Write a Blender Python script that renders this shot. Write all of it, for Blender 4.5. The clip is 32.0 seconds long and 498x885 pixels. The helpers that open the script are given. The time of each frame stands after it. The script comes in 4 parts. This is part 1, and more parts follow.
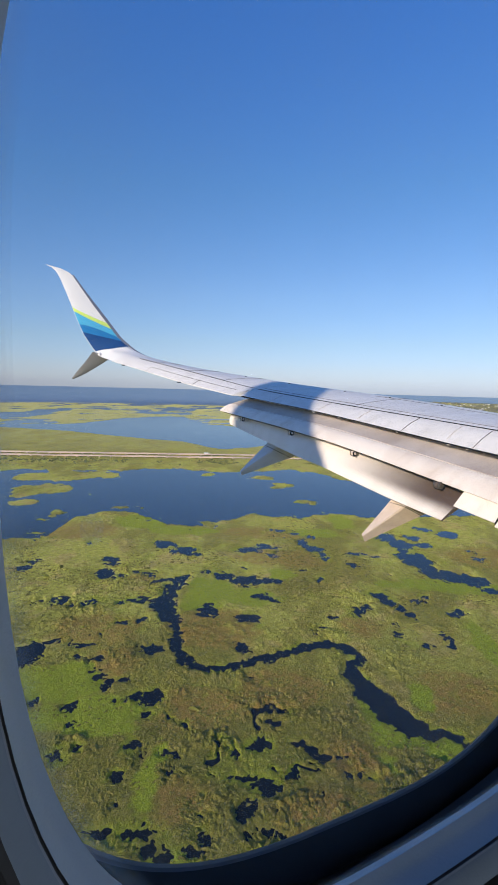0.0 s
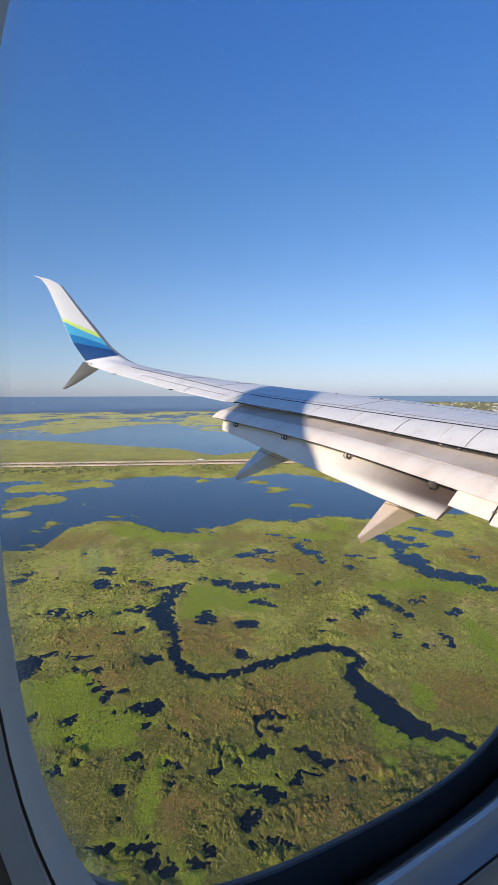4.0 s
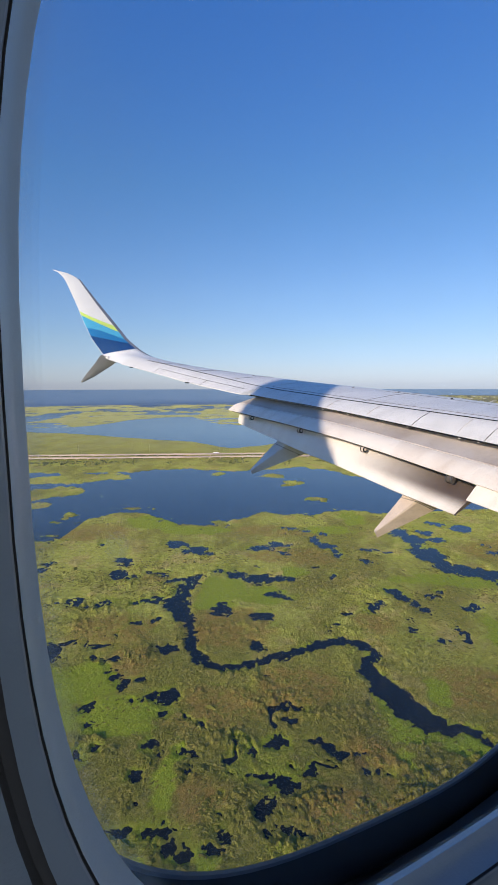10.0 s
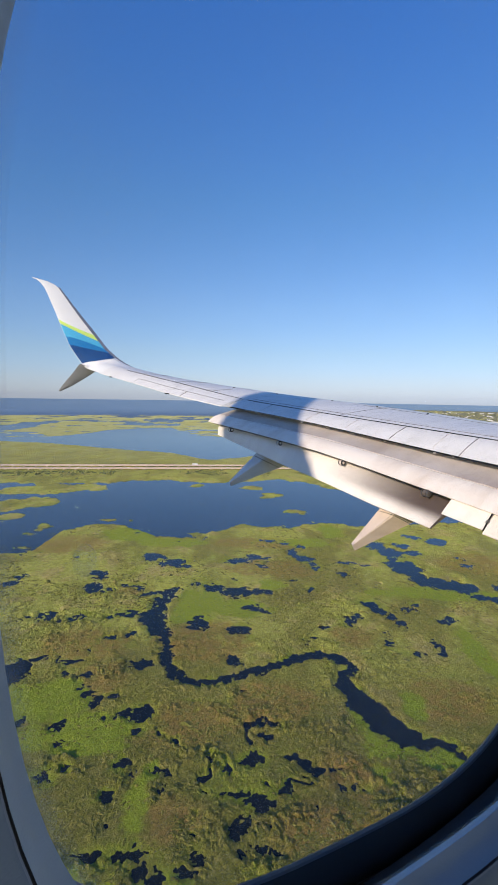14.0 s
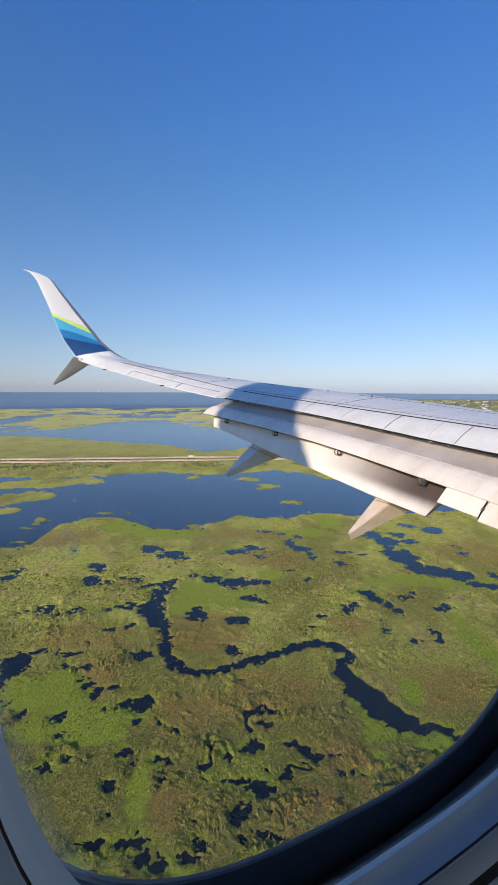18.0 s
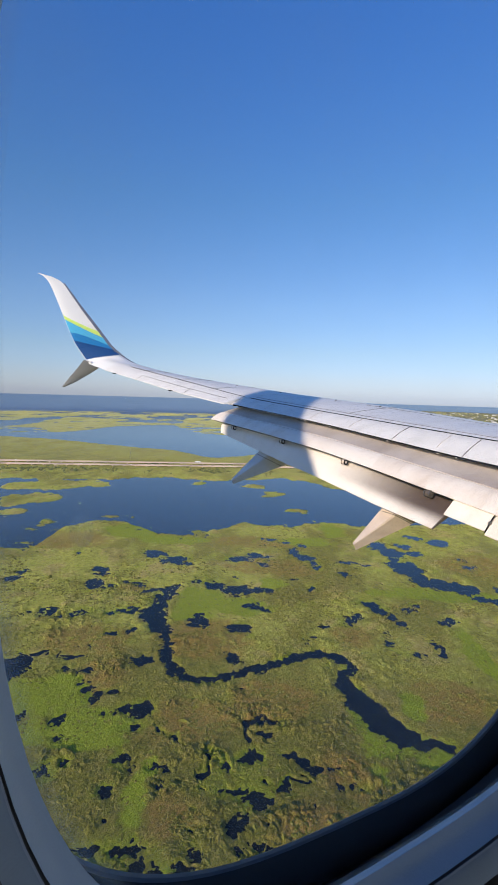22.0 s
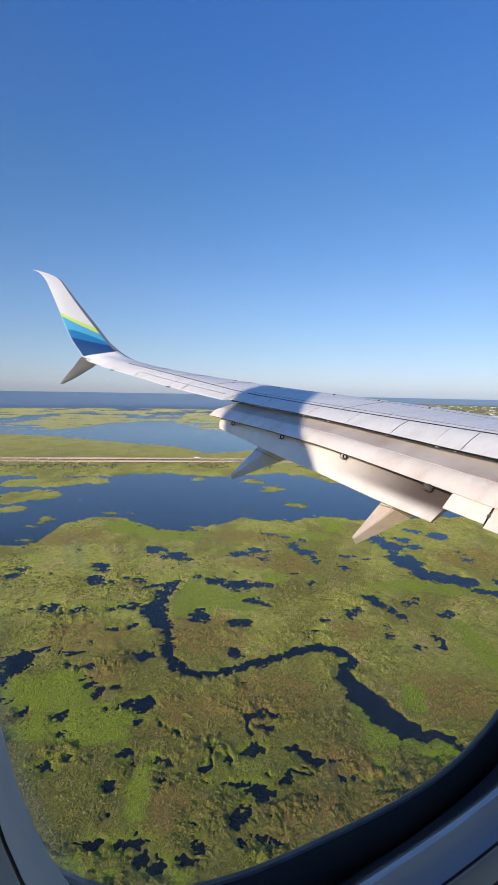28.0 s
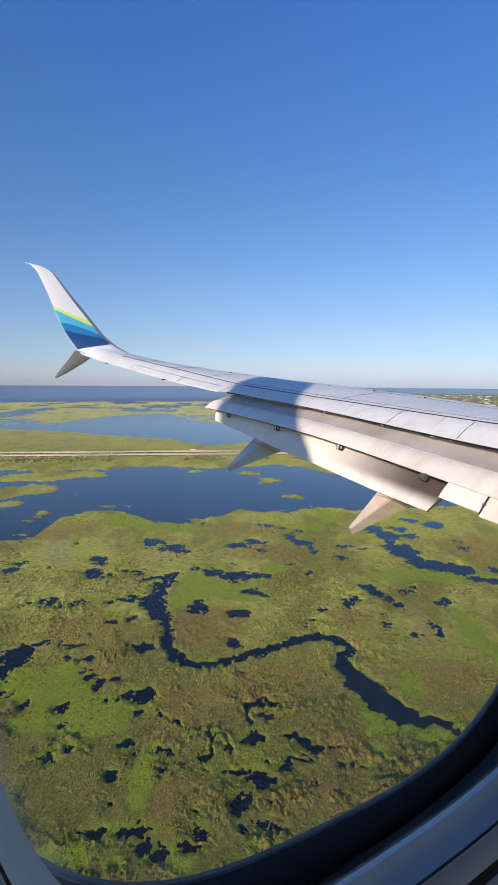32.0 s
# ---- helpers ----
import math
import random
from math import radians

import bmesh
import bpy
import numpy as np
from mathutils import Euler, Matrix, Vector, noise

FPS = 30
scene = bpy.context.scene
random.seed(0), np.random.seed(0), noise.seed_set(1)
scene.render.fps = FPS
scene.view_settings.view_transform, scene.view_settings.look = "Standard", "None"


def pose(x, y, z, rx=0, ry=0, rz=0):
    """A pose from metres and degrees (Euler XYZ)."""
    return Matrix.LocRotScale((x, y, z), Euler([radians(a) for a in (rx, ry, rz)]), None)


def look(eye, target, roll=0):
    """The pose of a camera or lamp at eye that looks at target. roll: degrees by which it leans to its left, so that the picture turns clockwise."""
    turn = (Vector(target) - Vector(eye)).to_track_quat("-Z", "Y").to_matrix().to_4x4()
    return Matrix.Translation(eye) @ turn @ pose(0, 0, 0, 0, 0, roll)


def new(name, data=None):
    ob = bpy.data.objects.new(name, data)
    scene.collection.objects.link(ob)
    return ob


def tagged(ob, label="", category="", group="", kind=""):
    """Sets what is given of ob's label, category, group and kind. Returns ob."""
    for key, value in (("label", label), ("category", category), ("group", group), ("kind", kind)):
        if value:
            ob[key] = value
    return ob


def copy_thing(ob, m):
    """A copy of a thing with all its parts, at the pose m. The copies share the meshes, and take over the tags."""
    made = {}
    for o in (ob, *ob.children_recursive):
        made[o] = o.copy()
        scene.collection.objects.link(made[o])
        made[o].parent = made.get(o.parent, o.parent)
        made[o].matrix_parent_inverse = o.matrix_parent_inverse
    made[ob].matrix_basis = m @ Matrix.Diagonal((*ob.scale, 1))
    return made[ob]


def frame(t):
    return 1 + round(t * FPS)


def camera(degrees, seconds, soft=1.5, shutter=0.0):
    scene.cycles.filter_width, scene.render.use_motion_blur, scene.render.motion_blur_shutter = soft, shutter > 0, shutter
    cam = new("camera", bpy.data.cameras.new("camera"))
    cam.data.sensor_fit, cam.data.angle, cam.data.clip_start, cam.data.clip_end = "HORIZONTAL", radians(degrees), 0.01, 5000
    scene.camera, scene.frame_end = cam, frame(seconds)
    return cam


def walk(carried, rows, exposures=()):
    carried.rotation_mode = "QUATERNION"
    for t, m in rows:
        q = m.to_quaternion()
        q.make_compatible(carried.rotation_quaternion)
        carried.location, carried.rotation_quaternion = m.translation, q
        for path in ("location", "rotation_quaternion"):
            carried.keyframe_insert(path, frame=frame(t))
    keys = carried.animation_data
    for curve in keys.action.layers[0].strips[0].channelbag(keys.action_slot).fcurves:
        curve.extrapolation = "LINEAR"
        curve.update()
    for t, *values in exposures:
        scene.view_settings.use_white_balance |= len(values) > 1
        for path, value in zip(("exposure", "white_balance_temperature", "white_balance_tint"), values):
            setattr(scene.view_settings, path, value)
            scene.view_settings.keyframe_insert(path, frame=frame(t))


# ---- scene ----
H = 180.0                      # flying height over the marsh
YAW = radians(-26.0)           # heading of the marsh's own axes
CU, SU = math.cos(YAW), math.sin(YAW)

cam = camera(56.0, 32.0)
ROWS = [
    (0, 0.0042, 0.0000, 179.9937, -24.51, -6.79, 1.50),
    (0.5, 0.0046, 0.0000, 179.9938, -24.46, -6.92, 1.51),
    (1, 0.0050, 0.0000, 179.9938, -24.44, -6.90, 1.19),
    (1.5, 0.0054, 0.0000, 179.9939, -24.55, -6.72, 1.08),
    (2, 0.0058, 0.0000, 179.9939, -25.26, -6.62, 0.99),
    (2.5, 0.0055, 0.0000, 179.9965, -26.17, -6.59, 0.76),
    (3, 0.0052, 0.0000, 179.9991, -25.89, -6.55, 0.45),
    (3.5, 0.0041, 0.0000, 179.9992, -25.70, -6.33, 0.02),
    (5.5, -0.0003, 0.0000, 179.9999, -23.83, -5.78, 0.33),
    (6, -0.0014, 0.0000, 180.0001, -23.65, -6.31, 0.61),
    (6.5, 0.0002, 0.0000, 179.9995, -23.97, -6.97, 0.92),
    (7, 0.0019, 0.0000, 179.9990, -24.23, -7.28, 0.81),
    (7.5, 0.0021, 0.0000, 179.9991, -23.98, -7.10, 0.32),
    (8, 0.0024, 0.0000, 179.9993, -24.00, -6.88, -0.09),
    (8.5, 0.0018, 0.0000, 180.0001, -24.46, -6.25, -0.31),
    (9, 0.0011, 0.0000, 180.0010, -24.00, -5.94, -0.43),
    (9.5, 0.0010, 0.0000, 180.0001, -23.63, -6.11, -0.40),
    (10, 0.0008, 0.0000, 179.9992, -23.37, -6.99, -0.12),
    (10.5, 0.0009, 0.0000, 179.9975, -24.84, -6.60, -0.08),
    (11, 0.0011, 0.0000, 179.9958, -25.70, -5.65, -0.24),
    (11.5, 0.0008, 0.0000, 179.9949, -25.91, -4.95, -0.22),
    (12, 0.0004, 0.0000, 179.9940, -25.99, -4.37, 0.09),
    (12.5, 0.0016, 0.0000, 179.9979, -26.06, -3.70, 0.33),
    (13, 0.0028, 0.0000, 180.0018, -25.91, -3.55, 0.45),
    (13.5, 0.0029, 0.0000, 180.0006, -25.87, -4.73, 0.85),
    (15.5, 0.0031, 0.0000, 179.9957, -25.84, -6.22, 0.34),
    (16, 0.0032, 0.0000, 179.9945, -25.62, -5.71, 0.19),
    (16.5, 0.0032, 0.0000, 179.9953, -25.41, -5.96, 0.01),
    (17, 0.0032, 0.0000, 179.9961, -25.46, -7.19, 0.39),
    (17.5, 0.0049, 0.0000, 179.9958, -25.30, -7.65, 0.65),
    (18, 0.0065, 0.0000, 179.9955, -26.39, -6.57, 0.22),
    (18.5, 0.0054, 0.0000, 179.9982, -26.72, -5.79, 0.29),
    (19, 0.0043, 0.0000, 180.0009, -26.40, -6.17, 0.79),
    (19.5, 0.0027, 0.0000, 179.9987, -25.88, -6.19, 1.00),
    (20, 0.0011, 0.0000, 179.9966, -25.33, -6.24, 1.47),
    (20.5, 0.0015, 0.0000, 179.9946, -25.19, -6.32, 1.82),
    (21, 0.0020, 0.0000, 179.9927, -25.40, -6.32, 2.04),
    (21.5, 0.0030, 0.0000, 179.9919, -25.42, -6.11, 1.86),
    (22, 0.0041, 0.0000, 179.9911, -25.56, -5.70, 1.66),
    (22.5, 0.0039, 0.0000, 179.9933, -25.85, -5.33, 1.27),
    (23, 0.0037, 0.0000, 179.9955, -26.00, -5.71, 1.45),
    (23.5, 0.0054, 0.0000, 179.9931, -25.79, -6.19, 1.38),
    (24, 0.0070, 0.0000, 179.9907, -26.57, -5.37, 0.92),
    (24.5, 0.0073, 0.0000, 179.9920, -25.75, -4.72, 0.65),
    (25, 0.0075, 0.0000, 179.9932, -25.84, -4.62, 0.66),
    (25.5, 0.0071, 0.0000, 179.9955, -25.72, -5.15, 0.87),
    (26, 0.0066, 0.0000, 179.9977, -25.83, -5.56, 0.80),
    (26.5, 0.0066, 0.0000, 179.9979, -25.66, -6.10, 0.97),
    (28.5, 0.0062, 0.0000, 179.9986, -25.77, -6.31, 1.14),
    (29, 0.0061, 0.0000, 179.9988, -25.82, -6.44, 1.39),
    (29.5, 0.0081, 0.0000, 179.9999, -25.92, -6.87, 1.67),
    (30, 0.0100, 0.0000, 180.0010, -27.10, -6.79, 1.31),
    (30.5, 0.0109, 0.0000, 180.0007, -26.97, -6.21, 0.83),
    (31, 0.0119, 0.0000, 180.0004, -25.91, -5.58, 0.17),
    (31.5, 0.0107, 0.0000, 179.9999, -25.96, -6.75, 0.38),
    (32, 0.0095, 0.0000, 179.9995, -26.18, -7.30, 0.41),
]
walk(cam, [(t, Matrix.Translation((x, y, z)) @ pose(0, 0, 0, 90 + p, 0, yaw) @ pose(0, 0, 0, 0, 0, r))
           for t, x, y, z, yaw, p, r in ROWS],
     [(0, 0.29, 6500, 10), (32, 0.29, 6500, 10)])

# ---- light ----
SUN_EL, SUN_AFT = radians(20.5), radians(31.0)
TO_SUN = Vector((-math.cos(SUN_EL) * math.cos(SUN_AFT), -math.cos(SUN_EL) * math.sin(SUN_AFT), math.sin(SUN_EL)))
world = bpy.data.worlds.new("sky")
scene.world = world
world.use_nodes = True
wn = world.node_tree.nodes
sky = wn.new("ShaderNodeTexSky")
sky.sky_type = "NISHITA"
sky.sun_disc = False
sky.sun_elevation = SUN_EL
sky.sun_rotation = math.atan2(TO_SUN.x, TO_SUN.y)
sky.altitude = 200.0
sky.air_density, sky.dust_density, sky.ozone_density = 1.0, 0.35, 4.0
wn["Background"].inputs["Strength"].default_value = 0.135
# summer haze: the sky's colour is filtered by height
wl_ = world.node_tree.links
geo, sep, ramp_s, mixn = (wn.new(k) for k in ("ShaderNodeTexCoord", "ShaderNodeSeparateXYZ", "ShaderNodeValToRGB", "ShaderNodeMix"))
el = ramp_s.color_ramp.elements
for p in (0.1, 0.2, 0.3, 0.4, 0.6):
    el.new(p)
for e_, (p, c) in zip(el, ((0.0, (0.60, 0.65, 0.98)), (0.035, (0.66, 0.65, 0.855)), (0.09, (0.72, 0.68, 0.765)), (0.18, (0.735, 0.74, 0.83)), (0.37, (0.60, 0.79, 0.95)), (0.62, (0.47, 0.83, 1.28)), (1.0, (0.62, 0.8, 1.0)))):
    e_.position, e_.color = p, (*c, 1)
mixn.data_type, mixn.blend_type = "RGBA", "MULTIPLY"
mixn.inputs[0].default_value = 1.0
wl_.new(geo.outputs["Generated"], sep.inputs[0])
wl_.new(sep.outputs["Z"], ramp_s.inputs["Fac"])
wl_.new(sky.outputs["Color"], mixn.inputs[6])
wl_.new(ramp_s.outputs["Color"], mixn.inputs[7])
wl_.new(mixn.outputs[2], wn["Background"].inputs["Color"])
sun = new("sun", bpy.data.lights.new("sun", "SUN"))
sun.data.energy, sun.data.angle, sun.data.color = 4.35, radians(0.53), (1.0, 0.84, 0.66)
sun.matrix_world = look((0, 0, 400), Vector((0, 0, 400)) - TO_SUN)


# ---- materials ----
def mat(name, color, rough=0.6, metal=0.0, coat=0.0):
    m = bpy.data.materials.new(name)
    m.use_nodes = True
    b = m.node_tree.nodes["Principled BSDF"]
    b.inputs["Base Color"].default_value = (*color, 1)
    b.inputs["Roughness"].default_value = rough
    b.inputs["Metallic"].default_value = metal
    b.inputs["Coat Weight"].default_value = coat
    return m


def node(m, kind, **sockets):
    n = m.node_tree.nodes.new(kind)
    for k, v in sockets.items():
        n.inputs[k.replace("_", " ")].default_value = v
    return n


def wire(m, a, b):
    m.node_tree.links.new(a, b)


def ramp(m, fac, stops):
    r = node(m, "ShaderNodeValToRGB")
    e = r.color_ramp.elements
    while len(e) < len(stops):
        e.new(0.5)
    for k, (p, c) in zip(e, stops):
        k.position, k.color = p, (*c, 1)
    wire(m, fac, r.inputs["Fac"])
    return r.outputs["Color"]


def mixc(m, fac, a, b, how="MIX"):
    n = m.node_tree.nodes.new("ShaderNodeMix")
    n.data_type, n.blend_type = "RGBA", how
    for sock, v in ((n.inputs[0], fac), (n.inputs[6], a), (n.inputs[7], b)):
        if hasattr(v, "is_linked"):
            wire(m, v, sock)
        else:
            sock.default_value = v if not isinstance(v, tuple) else (*v, 1)
    return n.outputs[2]


def coords(m, scale=(1, 1, 1)):
    g = m.node_tree.nodes.new("ShaderNodeNewGeometry")
    mp = m.node_tree.nodes.new("ShaderNodeMapping")
    mp.inputs["Scale"].default_value = scale
    wire(m, g.outputs["Position"], mp.inputs["Vector"])
    return mp.outputs["Vector"]


def noise_fac(m, vec, scale, detail=4.0, rough=0.6):
    n = node(m, "ShaderNodeTexNoise", Scale=scale, Detail=detail, Roughness=rough)
    wire(m, vec, n.inputs["Vector"])
    return n.outputs["Fac"]


def bump(m, fac, strength, dist):
    b = node(m, "ShaderNodeBump", Strength=strength, Distance=dist)
    wire(m, fac, b.inputs["Height"])
    wire(m, b.outputs["Normal"], m.node_tree.nodes["Principled BSDF"].inputs["Normal"])


def base(m):
    return m.node_tree.nodes["Principled BSDF"].inputs["Base Color"]


def painted(name, color, dirt, rough=0.35, metal=0.0, streak=(0.6, 3.0, 3.0), amount=0.6):
    """Aircraft paint: streaked dirt along the chord and fine speckle."""
    m = mat(name, color, rough, metal)
    v = coords(m, streak)
    f1 = noise_fac(m, v, 1.6, 6.0, 0.65)
    f2 = noise_fac(m, coords(m), 14.0, 5.0, 0.7)
    c = mixc(m, ramp(m, f1, [(0.42, (0, 0, 0)), (0.75, (amount,) * 3)]), color, dirt)
    c = mixc(m, ramp(m, f2, [(0.5, (0, 0, 0)), (0.72, (0.35,) * 3)]), c, dirt)
    wire(m, c, base(m))
    wire(m, ramp(m, f2, [(0.3, (rough - 0.08,) * 3), (0.7, (rough + 0.15,) * 3)]),
         m.node_tree.nodes["Principled BSDF"].inputs["Roughness"])
    return m


M_WING = painted("wing_grey_paint", (0.72, 0.71, 0.70), (0.50, 0.49, 0.47), 0.38)
M_FLAP = painted("flap_white_paint", (0.80, 0.735, 0.665), (0.54, 0.44, 0.36), 0.45, 0.0, (0.5, 2.2, 0.5), 0.8)
M_COVE = painted("flap_bare_metal", (0.55, 0.49, 0.445), (0.35, 0.29, 0.25), 0.42, 0.1, (0.5, 1.6, 1.2), 0.95)
M_FAIR = painted("fairing_paint", (0.72, 0.70, 0.67), (0.42, 0.37, 0.33), 0.45)
M_FAIR2 = painted("stained_fairing_paint", (0.68, 0.565, 0.46), (0.42, 0.32, 0.25), 0.5)
M_WHITE = painted("winglet_white_paint", (0.80, 0.795, 0.78), (0.68, 0.67, 0.65), 0.3)
M_NAVY = painted("navy_paint", (0.012, 0.06, 0.20), (0.03, 0.08, 0.2), 0.3)
M_BLUE = painted("blue_paint", (0.02, 0.19, 0.45), (0.05, 0.2, 0.4), 0.3)
M_SKYB = painted("light_blue_paint", (0.08, 0.42, 0.66), (0.12, 0.4, 0.6), 0.3)
M_LIME = painted("lime_paint", (0.62, 0.78, 0.16), (0.55, 0.7, 0.2), 0.3)
M_DARK = mat("dark_gap", (0.008, 0.008, 0.009), 0.8)
M_DARK.node_tree.nodes["Principled BSDF"].inputs["Specular IOR Level"].default_value = 0.1


def brown_inboard(m):
    """Dark brown on the aft flap: thickens inboard and towards the slot."""
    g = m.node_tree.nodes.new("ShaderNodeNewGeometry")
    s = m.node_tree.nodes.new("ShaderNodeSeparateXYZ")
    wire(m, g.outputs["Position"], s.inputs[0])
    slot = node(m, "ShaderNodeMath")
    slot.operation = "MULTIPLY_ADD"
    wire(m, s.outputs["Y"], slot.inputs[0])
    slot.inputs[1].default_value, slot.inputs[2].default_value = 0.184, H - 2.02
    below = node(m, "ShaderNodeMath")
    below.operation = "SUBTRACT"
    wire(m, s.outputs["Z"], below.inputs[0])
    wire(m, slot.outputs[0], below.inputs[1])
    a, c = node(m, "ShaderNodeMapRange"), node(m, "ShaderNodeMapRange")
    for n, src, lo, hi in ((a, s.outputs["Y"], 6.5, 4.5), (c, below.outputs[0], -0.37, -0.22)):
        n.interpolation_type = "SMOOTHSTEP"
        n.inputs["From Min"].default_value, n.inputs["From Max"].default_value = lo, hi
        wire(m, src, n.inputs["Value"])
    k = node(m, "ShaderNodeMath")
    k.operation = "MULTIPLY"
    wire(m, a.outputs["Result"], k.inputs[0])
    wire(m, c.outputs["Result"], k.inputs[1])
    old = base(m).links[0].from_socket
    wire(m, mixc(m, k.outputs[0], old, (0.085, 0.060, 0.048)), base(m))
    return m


M_AFT = brown_inboard(painted("aft_flap_paint", (0.80, 0.735, 0.665), (0.56, 0.48, 0.41), 0.45, 0.0, (0.5, 2.2, 0.5)))
M_GRIME = painted("sooty_metal", (0.10, 0.078, 0.062), (0.05, 0.04, 0.033), 0.6)
M_STEEL = painted("hinge_steel", (0.22, 0.21, 0.20), (0.1, 0.09, 0.08), 0.4, 0.7)
M_STRAKE = painted("strake_grey_paint", (0.34, 0.345, 0.36), (0.24, 0.24, 0.25), 0.4)
M_EDGE = painted("leading_edge_metal", (0.16, 0.18, 0.24), (0.10, 0.11, 0.14), 0.35, 0.3)
M_FUSE = painted("fuselage_white", (0.75, 0.75, 0.75), (0.6, 0.6, 0.6), 0.35)


def cabin_plastic(name, color, rough):
    m = mat(name, color, rough)
    f = noise_fac(m, coords(m), 900.0, 3.0)
    g = noise_fac(m, coords(m), 30.0, 4.0)
    wire(m, mixc(m, ramp(m, g, [(0.35, (0, 0, 0)), (0.75, (0.3,) * 3)]), color, tuple(c * 0.75 for c in color)), base(m))
    bump(m, f, 0.25, 0.0004)
    return m


M_PANEL = cabin_plastic("cabin_panel_grey", (0.31, 0.35, 0.40), 0.5)


def cloudy(name, scale, lo, hi):
    """Clear plastic that scatters a little of the daylight."""
    m = bpy.data.materials.new(name)
    m.use_nodes = True
    n = m.node_tree.nodes
    n.remove(n["Principled BSDF"])
    clear, haze, mix = (n.new(k) for k in ("ShaderNodeBsdfTransparent", "ShaderNodeBsdfTranslucent", "ShaderNodeMixShader"))
    wire(m, clear.outputs[0], mix.inputs[1])
    wire(m, haze.outputs[0], mix.inputs[2])
    wire(m, mix.outputs[0], n["Material Output"].inputs["Surface"])
    wire(m, ramp(m, noise_fac(m, coords(m), scale, 4.0), [(0.35, (lo,) * 3), (0.7, (hi,) * 3)]), mix.inputs[0])
    return m


M_SMEAR = cloudy("dried_drop", 260.0, 0.07, 0.17)
M_RIM = cloudy("frosted_pane_rim", 40.0, 0.035, 0.075)
M_TRACK = cabin_plastic("dark_shade_track", (0.12, 0.112, 0.112), 0.6)
M_REVEAL = cabin_plastic("window_reveal_grey", (0.47, 0.54, 0.63), 0.35)
M_RUBBER = cabin_plastic("black_rubber", (0.12, 0.122, 0.13), 0.38)
M_RETAIN = mat("bare_metal_edge", (0.42, 0.44, 0.48), 0.35, 0.4)

M_PANE = bpy.data.materials.new("window_acrylic")
M_PANE.use_nodes = True
_n = M_PANE.node_tree.nodes
_n.remove(_n["Principled BSDF"])
_tr, _gl, _mx, _fr = (_n.new(k) for k in ("ShaderNodeBsdfTransparent", "ShaderNodeBsdfGlossy", "ShaderNodeMixShader", "ShaderNodeFresnel"))
_tr.inputs["Color"].default_value = (0.97, 0.98, 0.985, 1)
_gl.inputs["Roughness"].default_value = 0.02
_fr.inputs["IOR"].default_value = 1.012
_ha, _m2 = _n.new("ShaderNodeBsdfTranslucent"), _n.new("ShaderNodeMixShader")
_ha.inputs["Color"].default_value = (1.0, 0.95, 0.85, 1)
for a, b in ((_fr.outputs[0], _mx.inputs[0]), (_tr.outputs[0], _mx.inputs[1]), (_gl.outputs[0], _mx.inputs[2]),
             (_mx.outputs[0], _m2.inputs[1]), (_ha.outputs[0], _m2.inputs[2]), (_m2.outputs[0], _n["Material Output"].inputs["Surface"])):
    M_PANE.node_tree.links.new(a, b)
# fine scratches and a smear scatter a little daylight; veil doubles as air haze
wire(M_PANE, ramp(M_PANE, noise_fac(M_PANE, coords(M_PANE), 16.0, 4.0), [(0.4, (0.013,) * 3), (0.75, (0.036,) * 3)]), _m2.inputs[0])


# ---- mesh helpers ----
def mesh_of(name, verts, faces, material, smooth=False):
    me = bpy.data.meshes.new(name)
    me.from_pydata([tuple(v) for v in verts], [], faces)
    me.materials.append(material)
    if smooth:
        me.polygons.foreach_set("use_smooth", [True] * len(me.polygons))
    me.update()
    return me


def part(name, me, parent=None, label=""):
    ob = new(name, me)
    if parent is not None:
        ob.parent = parent
    if label:
        ob["label"] = label
    return ob


def loft(name, sections, material, smooth=True, cap=True, ring=True):
    """Skin through equal-length sections; ring closes each section."""
    n, verts, faces = len(sections[0]), [], []
    for s in sections:
        verts += [tuple(p) for p in s]
    last = n if ring else n - 1
    for i in range(len(sections) - 1):
        for j in range(last):
            k = (j + 1) % n
            faces.append((i * n + j, i * n + k, (i + 1) * n + k, (i + 1) * n + j))
    if cap and ring:
        faces.append(tuple(range(n))[::-1])
        faces.append(tuple((len(sections) - 1) * n + j for j in range(n)))
    me = mesh_of(name, verts, faces, material, smooth)
    bm = bmesh.new()
    bm.from_mesh(me)
    bmesh.ops.recalc_face_normals(bm, faces=bm.faces)
    bm.to_mesh(me)
    bm.free()
    if smooth:
        me.set_sharp_from_angle(angle=radians(38))
    return me


def box(name, lo, hi, material, bevel=0.0):
    bm = bmesh.new()
    bmesh.ops.create_cube(bm, size=1.0, matrix=Matrix.LocRotScale(
        (Vector(lo) + Vector(hi)) / 2, None, Vector(hi) - Vector(lo)))
    if bevel:
        bmesh.ops.bevel(bm, geom=bm.edges[:], offset=bevel, segments=2, affect="EDGES")
    me = bpy.data.meshes.new(name)
    bm.to_mesh(me)
    bm.free()
    me.materials.append(material)
    return me


# ---- the marsh: height field over fresh water ----
def lattice(ix, iy, seed):
    h = (ix.astype(np.int64) * 374761393 + iy.astype(np.int64) * 668265263 + seed * 1442695041) & 0xFFFFFFFF
    h = ((h ^ (h >> 13)) * 1274126177) & 0xFFFFFFFF
    return ((h ^ (h >> 16)) & 0xFFFF) / 65535.0


